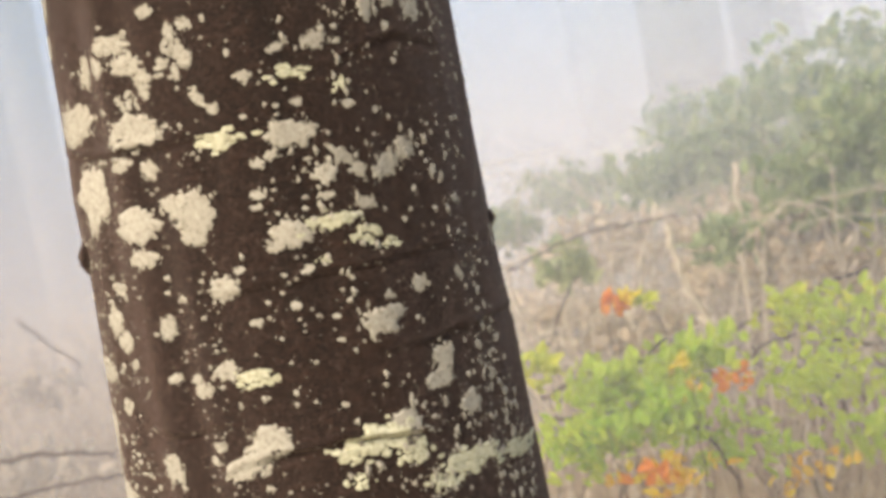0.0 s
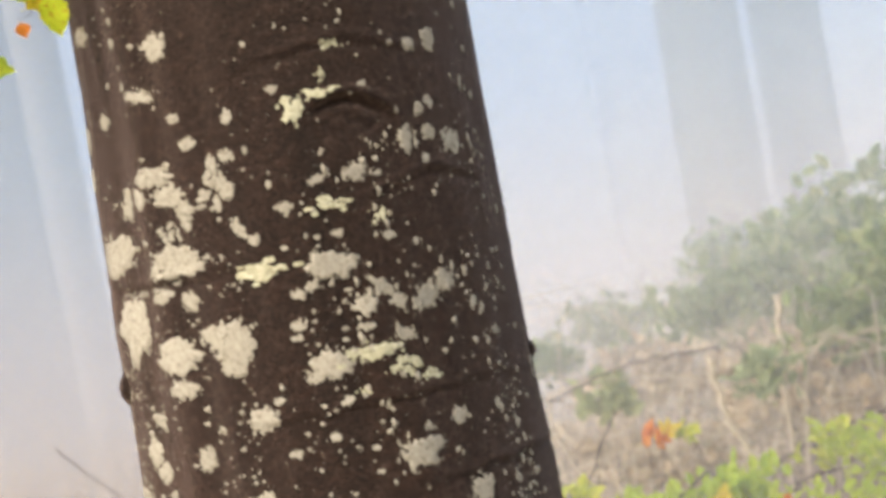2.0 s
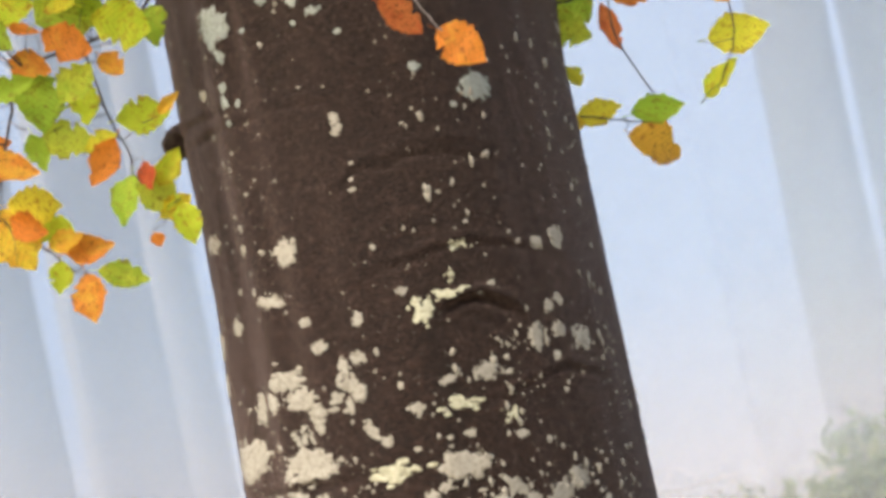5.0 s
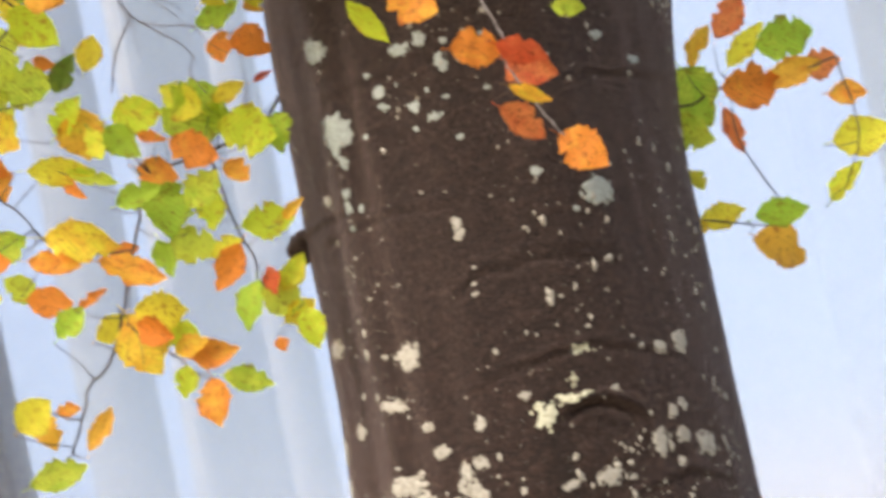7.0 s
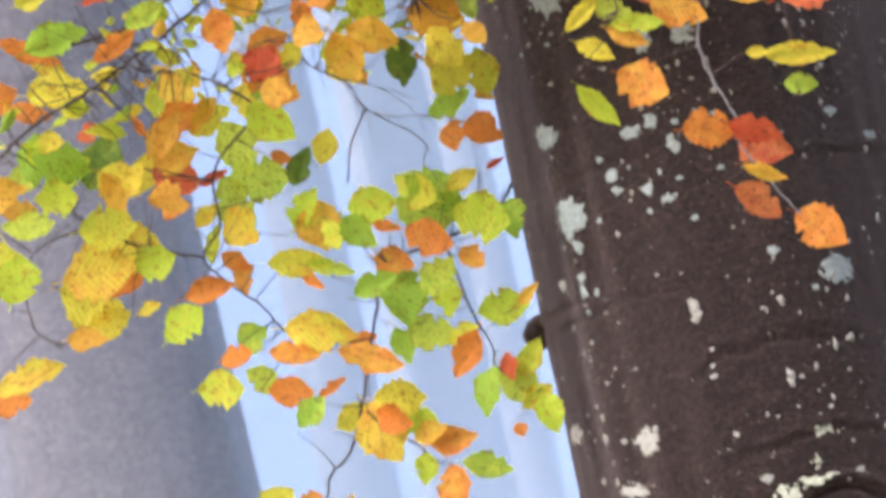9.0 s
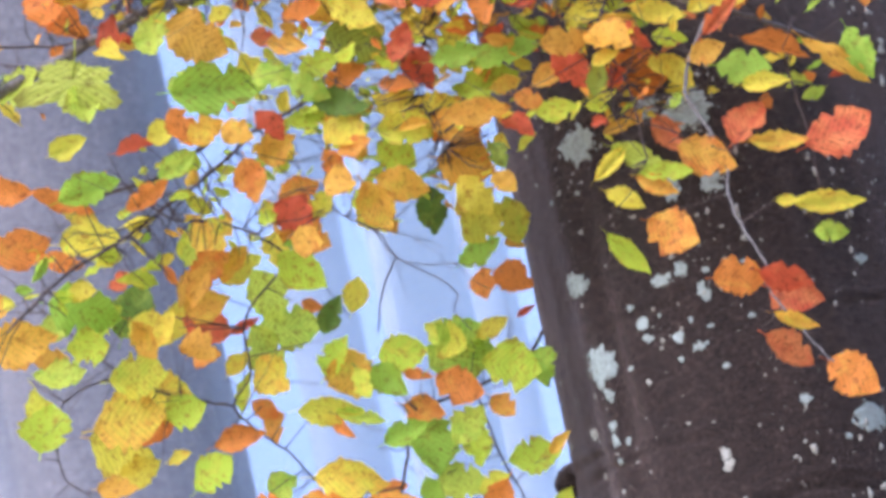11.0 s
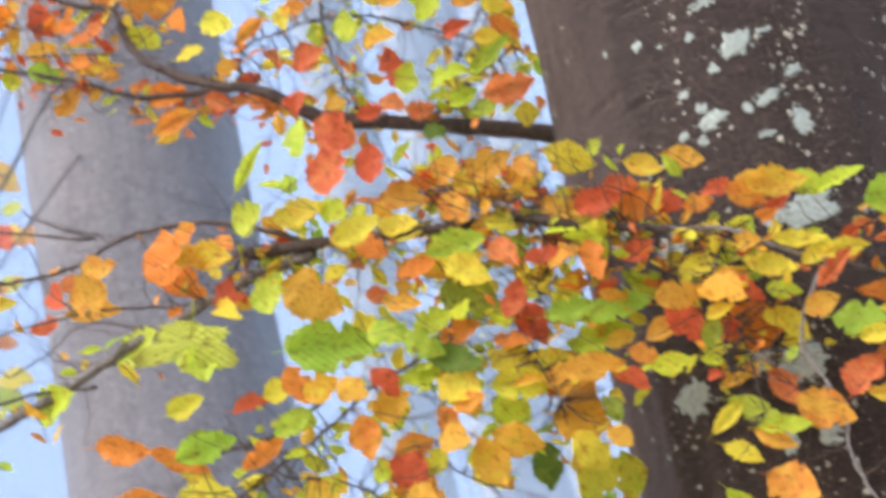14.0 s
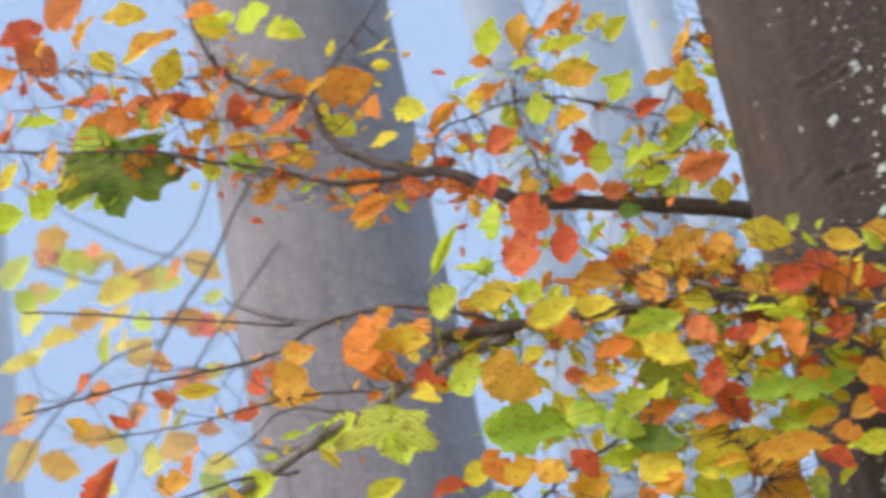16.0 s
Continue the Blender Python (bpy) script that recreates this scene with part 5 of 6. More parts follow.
grow_leaves(limb, [
    (-3.372, 5.410, 5.044, 0.088, -46, 0.62, "o"),
    (-3.093, 5.392, 4.898, 0.097, -49, 0.62, "y"),
    (-3.310, 5.448, 4.936, 0.113, -40, 0.62, "l"),
    (-3.176, 5.372, 4.952, 0.160, -12, 0.62, "o"),
    (-3.370, 5.378, 4.883, 0.089, 4, 0.62, "l"),
    (-3.377, 5.406, 5.077, 0.160, 31, 0.62, "o"),
    (-3.196, 5.386, 4.938, 0.090, 38, 0.62, "l"),
    (-3.143, 5.374, 4.948, 0.106, -20, 0.62, "y"),
    (-3.014, 5.390, 4.829, 0.128, 24, 0.62, "y"),
    (-3.540, 5.430, 5.054, 0.160, 30, 0.62, "l"),
    (-3.443, 5.418, 4.932, 0.119, -49, 0.62, "o"),
    (-2.957, 5.412, 4.813, 0.153, -16, 0.62, "l"),
    (-3.467, 5.430, 4.828, 0.160, -13, 0.62, "l"),
    (-3.364, 5.388, 5.048, 0.149, -49, 0.62, "l"),
])
grow_leaves(limb, [
    (-3.008, 4.819, 4.748, 0.119, -9, 0.62, "y"),
    (-2.559, 4.817, 4.460, 0.098, 21, 0.62, "o"),
])
limb = build_limb("twig", [(-0.420, 2.440, 2.173), (-0.437, 2.400, 2.137), (-0.468, 2.350, 2.110), (-0.529, 2.320, 2.095), (-0.571, 2.300, 2.075), (-0.592, 2.300, 2.023), (-0.615, 2.300, 1.965), (-0.631, 2.300, 1.920), (-0.656, 2.300, 1.870), (-0.685, 2.300, 1.849), (-0.697, 2.300, 1.818), (-0.719, 2.300, 1.774)], 0.0024, 0.0016)
grow_leaves(limb, [
    (-0.732, 2.276, 1.750, 0.072, 9, 0.50, "g"),
])
side_twigs(limb, 2, 0.09)
grow_leaves(limb, [
    (-0.641, 2.309, 2.152, 0.065, -92, 0.85, "y", 20),
    (-0.617, 2.273, 2.126, 0.046, -73, 0.60, "l", 20),
    (-0.563, 2.277, 2.154, 0.064, -3, 0.70, "l", 20),
    (-0.581, 2.265, 2.120, 0.057, -52, 0.60, "g", 20),
    (-0.489, 2.264, 2.144, 0.092, 26, 0.80, "g", 20),
    (-0.506, 2.259, 2.158, 0.072, 136, 0.60, "l", 20),
    (-0.448, 2.273, 2.153, 0.047, 15, 0.50, "y", 20),
    (-0.470, 2.291, 2.129, 0.056, -34, 0.60, "g", 20),
    (-0.402, 2.296, 2.097, 0.057, -90, 0.60, "g", 20),
    (-0.549, 2.275, 2.121, 0.042, -23, 0.35, "o", 20),
    (-0.498, 2.274, 2.093, 0.069, -33, 0.60, "o", 20),
    (-0.556, 2.304, 2.083, 0.062, -28, 0.55, "o", 20),
    (-0.632, 2.284, 2.091, 0.064, -23, 0.30, "g", 20),
    (-0.572, 2.258, 2.052, 0.059, 10, 0.50, "g", 20),
])
grow_leaves(limb, [
    (-0.551, 2.314, 2.036, 0.080, -90, 0.75, "g", 20),
    (-0.555, 2.256, 1.973, 0.047, -80, 0.60, "g", 20),
    (-0.598, 2.267, 1.967, 0.086, -27, 0.40, "o", 20),
    (-0.655, 2.276, 1.949, 0.042, 27, 0.35, "o", 20),
    (-0.686, 2.276, 1.925, 0.048, 38, 0.70, "g", 20),
    (-0.647, 2.310, 1.914, 0.050, 25, 0.70, "y", 20),
    (-0.741, 2.264, 1.825, 0.056, 27, 0.80, "l", 20),
    (-0.743, 2.296, 1.806, 0.048, -81, 0.70, "y", 20),
    (-0.719, 2.315, 1.828, 0.030, -3, 0.60, "o", 20),
    (-0.670, 2.265, 1.794, 0.058, 55, 0.40, "o", 20),
    (-0.400, 2.291, 2.280, 0.065, -85, 0.60, "l", 20),
    (-0.404, 2.305, 2.257, 0.032, -42, 0.60, "o", 20),
    (-0.442, 2.282, 2.249, 0.061, 14, 0.60, "g", 20),
    (-0.448, 2.280, 2.208, 0.043, -91, 0.80, "o", 20),
])
grow_leaves(limb, [
    (-0.411, 2.310, 2.172, 0.028, 15, 0.30, "r", 20),
])
limb = build_limb("twig", [(-0.496, 2.330, 2.089), (-0.483, 2.330, 2.014), (-0.466, 2.330, 1.961), (-0.465, 2.330, 1.933), (-0.432, 2.330, 1.890)], 0.0016, 0.0010)
grow_leaves(limb, [
    (-0.431, 2.255, 2.098, 0.073, -24, 0.80, "l", 20),
    (-0.456, 2.284, 2.059, 0.042, -52, 0.70, "o", 20),
    (-0.495, 2.256, 2.043, 0.057, 37, 0.70, "g", 20),
    (-0.500, 2.300, 2.022, 0.056, -90, 0.60, "l", 20),
    (-0.531, 2.306, 1.987, 0.064, -12, 0.70, "g", 20),
    (-0.434, 2.302, 1.996, 0.068, -4, 0.60, "l", 20),
    (-0.398, 2.277, 2.001, 0.037, 34, 0.40, "y", 20),
    (-0.487, 2.286, 1.948, 0.067, -122, 0.50, "o", 20),
    (-0.488, 2.302, 1.975, 0.046, 16, 0.60, "l", 20),
    (-0.466, 2.261, 1.898, 0.061, -112, 0.60, "g", 20),
    (-0.442, 2.300, 1.924, 0.039, -80, 0.60, "r", 20),
    (-0.415, 2.303, 1.932, 0.054, 46, 0.50, "l", 20),
    (-0.437, 2.307, 1.903, 0.056, -31, 0.80, "g", 20),
    (-0.399, 2.257, 1.856, 0.052, -82, 0.60, "l", 20),
])
grow_leaves(limb, [
    (-0.420, 2.312, 1.886, 0.046, 25, 0.60, "y", 20),
    (-0.439, 2.260, 1.845, 0.020, -73, 0.80, "o", 20),
])
limb = build_limb("twig", [(-0.633, 2.300, 1.910), (-0.593, 2.290, 1.883), (-0.545, 2.280, 1.831)], 0.0016, 0.0010)
grow_leaves(limb, [
    (-0.577, 2.275, 1.917, 0.064, -12, 0.70, "y", 20),
    (-0.610, 2.292, 1.884, 0.085, -70, 0.75, "y", 20),
    (-0.585, 2.275, 1.892, 0.056, -31, 0.60, "o", 20),
    (-0.563, 2.310, 1.889, 0.063, -31, 0.60, "l", 20),
    (-0.523, 2.288, 1.854, 0.065, -2, 0.50, "o", 20),
    (-0.545, 2.274, 1.867, 0.046, 7, 0.60, "y", 20),
    (-0.562, 2.274, 1.827, 0.039, -101, 0.70, "l", 20),
    (-0.529, 2.266, 1.796, 0.059, -88, 0.75, "o", 20),
    (-0.487, 2.260, 1.814, 0.061, -21, 0.50, "g", 20),
])
limb = build_limb("twig", [(-0.437, 2.400, 2.137), (-0.421, 2.400, 2.110), (-0.418, 2.400, 2.095)], 0.0017, 0.0014)
limb = build_limb("twig", [(-0.605, 2.300, 1.998), (-0.672, 2.300, 2.006), (-0.704, 2.300, 2.029), (-0.727, 2.280, 2.068), (-0.757, 2.280, 2.100), (-0.783, 2.270, 2.141), (-0.751, 2.260, 2.171), (-0.745, 2.260, 2.242), (-0.682, 2.260, 2.298), (-0.705, 2.260, 2.333), (-0.758, 2.260, 2.370), (-0.822, 2.260, 2.395), (-0.873, 2.260, 2.455)], 0.0013, 0.0016)
grow_leaves(limb, [
    (-0.945, 2.274, 2.441, 0.063, -52, 0.50, "y"),
])
side_twigs(limb, 2, 0.09)
fill_leaves(limb, 25, 0.040, "lgoyl")
grow_leaves(limb, [
    (-0.784, 2.292, 2.357, 0.084, 39, 0.70, "y", 20),
    (-0.702, 2.300, 2.377, 0.037, -73, 0.70, "y", 20),
    (-0.665, 2.303, 2.363, 0.070, -56, 0.75, "r", 20),
    (-0.655, 2.312, 2.333, 0.061, -40, 0.80, "o", 20),
    (-0.700, 2.299, 2.328, 0.051, -99, 0.70, "y", 20),
    (-0.753, 2.310, 2.317, 0.067, 11, 0.60, "l", 20),
    (-0.662, 2.257, 2.279, 0.076, -47, 0.60, "l", 20),
    (-0.722, 2.283, 2.268, 0.076, -75, 0.65, "g", 20),
    (-0.674, 2.312, 2.250, 0.032, -25, 0.55, "o", 20),
    (-0.612, 2.294, 2.244, 0.047, 65, 0.65, "y", 20),
    (-0.706, 2.309, 2.231, 0.083, -10, 0.65, "g", 20),
    (-0.633, 2.262, 2.217, 0.054, 46, 0.50, "d", 20),
    (-0.809, 2.283, 2.302, 0.068, -133, 0.60, "o", 20),
    (-0.795, 2.270, 2.272, 0.068, 0, 0.60, "y", 20),
])
grow_leaves(limb, [
    (-0.802, 2.288, 2.250, 0.073, -30, 0.60, "r", 20),
    (-0.760, 2.289, 2.328, 0.059, 51, 0.60, "y", 20),
    (-0.780, 2.256, 2.317, 0.062, 18, 0.60, "o", 20),
    (-0.751, 2.268, 2.233, 0.044, 12, 0.30, "r", 20),
    (-0.739, 2.303, 2.200, 0.090, -73, 0.60, "g", 20),
    (-0.723, 2.263, 2.162, 0.061, -52, 0.80, "y", 20),
    (-0.771, 2.292, 2.159, 0.054, 65, 0.40, "l", 20),
    (-0.769, 2.263, 2.191, 0.039, 46, 0.60, "y", 20),
    (-0.831, 2.296, 2.070, 0.062, 29, 0.80, "l", 20),
    (-0.782, 2.267, 2.097, 0.067, 2, 0.45, "o", 20),
    (-0.749, 2.311, 2.111, 0.048, -92, 0.60, "o", 20),
    (-0.754, 2.296, 2.133, 0.040, -42, 0.60, "o", 20),
    (-0.656, 2.313, 2.178, 0.059, 46, 0.60, "l", 20),
    (-0.665, 2.274, 2.106, 0.083, -12, 0.40, "l", 20),
])
grow_leaves(limb, [
    (-0.657, 2.297, 2.085, 0.064, -47, 0.25, "o", 20),
    (-0.740, 2.290, 2.031, 0.047, 15, 0.80, "g", 20),
    (-0.755, 2.256, 2.006, 0.050, -3, 0.60, "o", 20),
    (-0.686, 2.258, 1.994, 0.069, -18, 0.40, "o", 20),
    (-0.654, 2.266, 2.015, 0.095, -18, 0.50, "y", 20),
    (-0.616, 2.312, 2.001, 0.041, -3, 0.50, "o", 20),
    (-0.797, 2.300, 1.978, 0.068, -13, 0.70, "l", 20),
    (-0.748, 2.311, 1.981, 0.054, -43, 0.60, "g", 20),
    (-0.713, 2.312, 1.959, 0.066, -17, 0.55, "o", 20),
    (-0.559, 2.314, 2.331, 0.040, -72, 0.60, "o", 20),
])
grow_leaves(limb, [
    (-0.816, 2.186, 2.233, 0.050, 46, 0.60, "y", 20),
    (-0.792, 2.224, 2.209, 0.065, -50, 0.60, "o", 20),
    (-0.882, 2.229, 2.319, 0.040, 5, 0.60, "r", 20),
    (-0.776, 2.210, 2.282, 0.066, 49, 0.40, "o", 20),
])
limb = build_limb("twig", [(-0.783, 2.270, 2.141), (-0.853, 2.270, 2.169), (-0.917, 2.270, 2.215), (-0.947, 2.270, 2.245), (-1.012, 2.270, 2.321)], 0.0016, 0.0016)
grow_leaves(limb, [
    (-0.985, 2.295, 2.388, 0.049, -12, 0.62, "o"),
    (-1.004, 2.248, 2.256, 0.048, -12, 0.62, "o"),
])
side_twigs(limb, 3, 0.09)
grow_leaves(limb, [
    (-0.875, 2.272, 2.261, 0.067, -39, 0.65, "y", 20),
    (-0.849, 2.310, 2.279, 0.059, 61, 0.60, "y", 20),
    (-0.906, 2.301, 2.303, 0.081, 60, 0.70, "d", 20),
    (-0.804, 2.265, 2.209, 0.045, -10, 0.70, "o", 20),
    (-0.893, 2.255, 2.202, 0.076, -7, 0.80, "l", 20),
    (-0.878, 2.307, 2.182, 0.083, -26, 0.75, "y", 20),
    (-0.918, 2.268, 2.153, 0.098, -3, 0.80, "y", 20),
    (-0.838, 2.268, 2.146, 0.065, 0, 0.70, "l", 20),
    (-0.899, 2.307, 2.147, 0.064, 28, 0.60, "o", 20),
    (-0.869, 2.287, 2.098, 0.037, 7, 0.50, "y", 20),
])
grow_leaves(limb, [
    (-1.002, 2.210, 2.391, 0.082, 2, 0.60, "o", 20),
    (-0.915, 2.249, 2.283, 0.062, 5, 0.70, "l", 20),
    (-0.933, 2.220, 2.243, 0.064, -14, 0.70, "l", 20),
    (-0.873, 2.252, 2.244, 0.060, -65, 0.60, "y", 20),
    (-0.985, 2.236, 2.287, 0.054, 18, 0.60, "g", 20),
    (-1.046, 2.216, 2.325, 0.061, -13, 0.60, "y", 20),
])
limb = build_limb("twig", [(-0.917, 2.270, 2.215), (-1.002, 2.270, 2.199), (-1.020, 2.270, 2.116), (-0.985, 2.270, 2.072)], 0.0013, 0.0013)
grow_leaves(limb, [
    (-0.992, 2.262, 2.229, 0.078, -12, 0.50, "g"),
    (-1.037, 2.277, 2.194, 0.071, -82, 0.62, "l"),
    (-1.019, 2.231, 2.169, 0.070, 78, 0.90, "l"),
    (-1.025, 2.245, 2.043, 0.100, 8, 0.40, "y"),
    (-1.091, 2.329, 2.036, 0.066, -12, 0.62, "o"),
])
grow_leaves(limb, [
    (-0.952, 2.314, 2.132, 0.094, -31, 0.70, "y", 20),
    (-0.946, 2.272, 2.074, 0.061, -14, 0.50, "y", 20),
    (-0.932, 2.313, 2.097, 0.066, 8, 0.60, "y", 20),
])
limb = build_limb("twig", [(-0.734, 2.200, 2.451), (-0.813, 2.200, 2.426), (-0.882, 2.200, 2.426)], 0.0028, 0.0025)
grow_leaves(limb, [
    (-0.730, 2.138, 2.513, 0.050, 49, 0.70, "g", 20),
])
grow_leaves(limb, [
    (-0.912, 2.217, 2.379, 0.084, -7, 0.60, "y", 20),
])
limb = build_limb("twig", [(0.036, 2.560, 2.086), (0.077, 2.560, 2.069), (0.139, 2.550, 2.083), (0.204, 2.550, 2.075), (0.279, 2.550, 2.088)], 0.0022, 0.0014)
grow_leaves(limb, [
    (0.098, 2.559, 2.079, 0.088, -71, 0.90, "g"),
    (0.079, 2.504, 2.024, 0.064, -31, 0.70, "g"),
    (0.170, 2.525, 2.074, 0.080, -1, 0.70, "o"),
    (0.219, 2.546, 2.079, 0.088, 9, 0.40, "o"),
    (0.266, 2.592, 2.096, 0.059, 4, 0.70, "r"),
    (0.114, 2.555, 2.150, 0.073, 59, 0.40, "y"),
    (0.155, 2.501, 2.159, 0.064, 49, 0.60, "r"),
    (0.173, 2.578, 2.134, 0.074, 39, 0.40, "l"),
    (0.230, 2.543, 2.128, 0.088, 9, 0.62, "g"),
])
limb = build_limb("twig", [(0.139, 2.550, 2.083), (0.137, 2.550, 2.008), (0.171, 2.550, 1.896), (0.067, 2.550, 1.919)], 0.0012, 0.0011)
grow_leaves(limb, [
    (0.133, 2.589, 2.023, 0.074, -81, 0.35, "r"),
    (0.073, 2.548, 1.966, 0.042, -71, 0.60, "l"),
    (0.098, 2.591, 1.925, 0.066, 9, 0.50, "y"),
    (0.061, 2.539, 1.911, 0.034, -11, 0.62, "y"),
    (0.168, 2.539, 1.904, 0.072, -1, 0.50, "g"),
    (0.168, 2.585, 1.866, 0.082, -31, 0.75, "o"),
])
limb = build_limb("twig", [(0.279, 2.550, 2.088), (0.286, 2.550, 1.989), (0.256, 2.550, 1.922)], 0.0014, 0.0011)
grow_leaves(limb, [
    (0.283, 2.558, 2.040, 0.050, -11, 0.62, "o"),
    (0.293, 2.571, 1.984, 0.081, -1, 0.60, "l"),
    (0.259, 2.563, 1.930, 0.066, 39, 0.50, "l"),
])
build_limb("twig", [(-0.388, 2.300, 2.136), (-0.405, 2.300, 2.108), (-0.426, 2.300, 2.094), (-0.484, 2.300, 2.088)], 0.0009, 0.0007)
for name, (line, fine) in LINES.items():
    if fine.verts:
        tagged(part("twiglet", fine, TWIG, bpy.data.objects[name]), kind="stuff")

# ---- lichen on the near trunk ----
LICHEN_KINDS = {"p": (LICHEN, "pale grey-white lichen"), "c": (LICHEN_GREEN, "crumbly yellowish lichen"), "f": (LICHEN, "broken pale grey lichen"), "g": (LICHEN_GREY, "flat grey-green lichen")}
lichen_rng = random.Random(4)


def blob(bm, a, z, wide, high, rot, ragged, thick):
    """A crust with a ragged rim that follows the bark."""
    n = 44 if wide + high > 0.03 else 18
    seed = Vector((lichen_rng.uniform(0, 90), lichen_rng.uniform(0, 90), 0))
    c, s = math.cos(radians(rot)), math.sin(radians(rot))
    rings = []
    for f, h in ((1.0, -0.0015), (0.96, thick * 0.7), (0.72, thick), (0.36, thick * 0.9)):
        ring = []
        for k in range(n):
            t = 2 * math.pi * k / n
            d = Vector((math.cos(t), math.sin(t), 0))
            r = f * (1 + 0.9 * ragged * noise.noise(d * 1.3 + seed) + 0.7 * ragged * noise.noise(d * 4.0 + seed) + (0.8 * ragged * noise.noise(d * 9 + seed) if f > 0.7 else 0))
            u, v = d.x * r * wide / 2, d.y * r * high / 2
            u, v = u * c - v * s, u * s + v * c
            zz = z + v
            aa = a + math.degrees(u / 0.245)
            ring.append(bm.verts.new(on_main(aa, zz, h + wrinkle_depth(aa, zz) + 0.0006 * noise.noise(Vector((u, v, 0)) * 300 + seed))))
        rings.append(ring)
    for r0, r1 in zip(rings, rings[1:]):
        for k in range(n):
            bm.faces.new((r0[k], r0[(k + 1) % n], r1[(k + 1) % n], r1[k]))
    bm.faces.new(rings[-1])


def lichen_patches(rows):
    for a, z, wide, high, rot, kind in rows:
        bm = bmesh.new()
        material, label = LICHEN_KINDS[kind]
        scale = 0.82 if wide + high < 0.045 else 0.94
        wide, high = wide * scale, high * scale
        if kind in "cf":
            for _ in range(14 + int(wide * high * 20000)):
                u, v = lichen_rng.gauss(0, 0.25), lichen_rng.gauss(0, 0.25)
                size = lichen_rng.uniform(0.10, 0.30)
                blob(bm, a + math.degrees(u * wide / 0.245), z + v * high, wide * size, high * size * 1.3, 0, 0.38, 0.0009 + lichen_rng.uniform(0, 0.0006))
        else:
            blob(bm, a, z, wide, high, rot + lichen_rng.uniform(-10, 10), 0.45, 0.0008)
            if kind in "pg" and wide + high > 0.018:
                for _ in range(8 + int((wide + high) * 260)):  # crumbs that have grown round the rim
                    t, r = lichen_rng.uniform(0, 2 * math.pi), lichen_rng.gauss(1.0, 0.16)
                    size = 0.0012 + 0.0045 * lichen_rng.random() ** 2.2
                    blob(bm, a + math.degrees(r * wide / 2 * math.cos(t) / 0.245), z + r * high / 2 * math.sin(t), size, size * 1.2, 0, 0.6, 0.0007)
        part("lichen", bm, material, trunk, label)


lichen_patches([
    (31.4, 1.091, 0.0453, 0.0193, 0, "c"),
    (64.6, 1.096, 0.0900, 0.0193, 0, "c"),
    (38.1, 1.107, 0.0655, 0.0290, 0, "c"),
    (47.2, 1.110, 0.0569, 0.0258, 0, "c"),
    (9.4, 1.118, 0.0261, 0.0193, 0, "c"),
    (24.8, 1.136, 0.0426, 0.0322, 0, "c"),
    (7.9, 1.153, 0.0456, 0.0226, 0, "c"),
    (-20.4, 1.156, 0.0688, 0.0290, 15, "p"),
    (16.1, 1.162, 0.0738, 0.0355, 0, "c"),
    (-29.7, 1.166, 0.0134, 0.0142, 0, "p"),
    (46.4, 1.173, 0.0327, 0.0290, 0, "p"),
    (24.8, 1.173, 0.0391, 0.0322, 0, "p"),
])
lichen_patches([
    (-12.7, 1.179, 0.0562, 0.0387, 0, "p"),
    (-26.9, 1.182, 0.0181, 0.0116, 0, "p"),
    (59.1, 1.193, 0.0126, 0.0116, 0, "p"),
    (8.8, 1.209, 0.0117, 0.0090, 0, "p"),
    (37.7, 1.210, 0.0448, 0.0258, 0, "p"),
    (-3.2, 1.232, 0.0090, 0.0090, 0, "p"),
    (54.6, 1.233, 0.0111, 0.0129, 0, "p"),
    (40.1, 1.234, 0.0337, 0.0290, 0, "p"),
    (-28.8, 1.250, 0.0257, 0.0193, 0, "p"),
    (-13.1, 1.256, 0.0463, 0.0258, 0, "c"),
    (-30.9, 1.263, 0.0188, 0.0129, 0, "p"),
    (3.5, 1.263, 0.0078, 0.0064, 0, "p"),
])
lichen_patches([
    (-20.1, 1.270, 0.0261, 0.0193, 0, "p"),
    (11.3, 1.283, 0.0118, 0.0064, 0, "p"),
    (34.1, 1.287, 0.0093, 0.0064, 0, "p"),
    (23.1, 1.295, 0.0575, 0.0387, 0, "p"),
    (-4.2, 1.296, 0.0065, 0.0052, 0, "p"),
    (11.0, 1.310, 0.0118, 0.0077, 0, "p"),
    (-10.1, 1.319, 0.0170, 0.0103, 0, "p"),
    (26.1, 1.322, 0.0115, 0.0116, 0, "p"),
    (37.1, 1.325, 0.0226, 0.0226, 0, "p"),
    (51.7, 1.325, 0.0104, 0.0155, 0, "p"),
    (1.2, 1.331, 0.0142, 0.0129, 0, "p"),
])
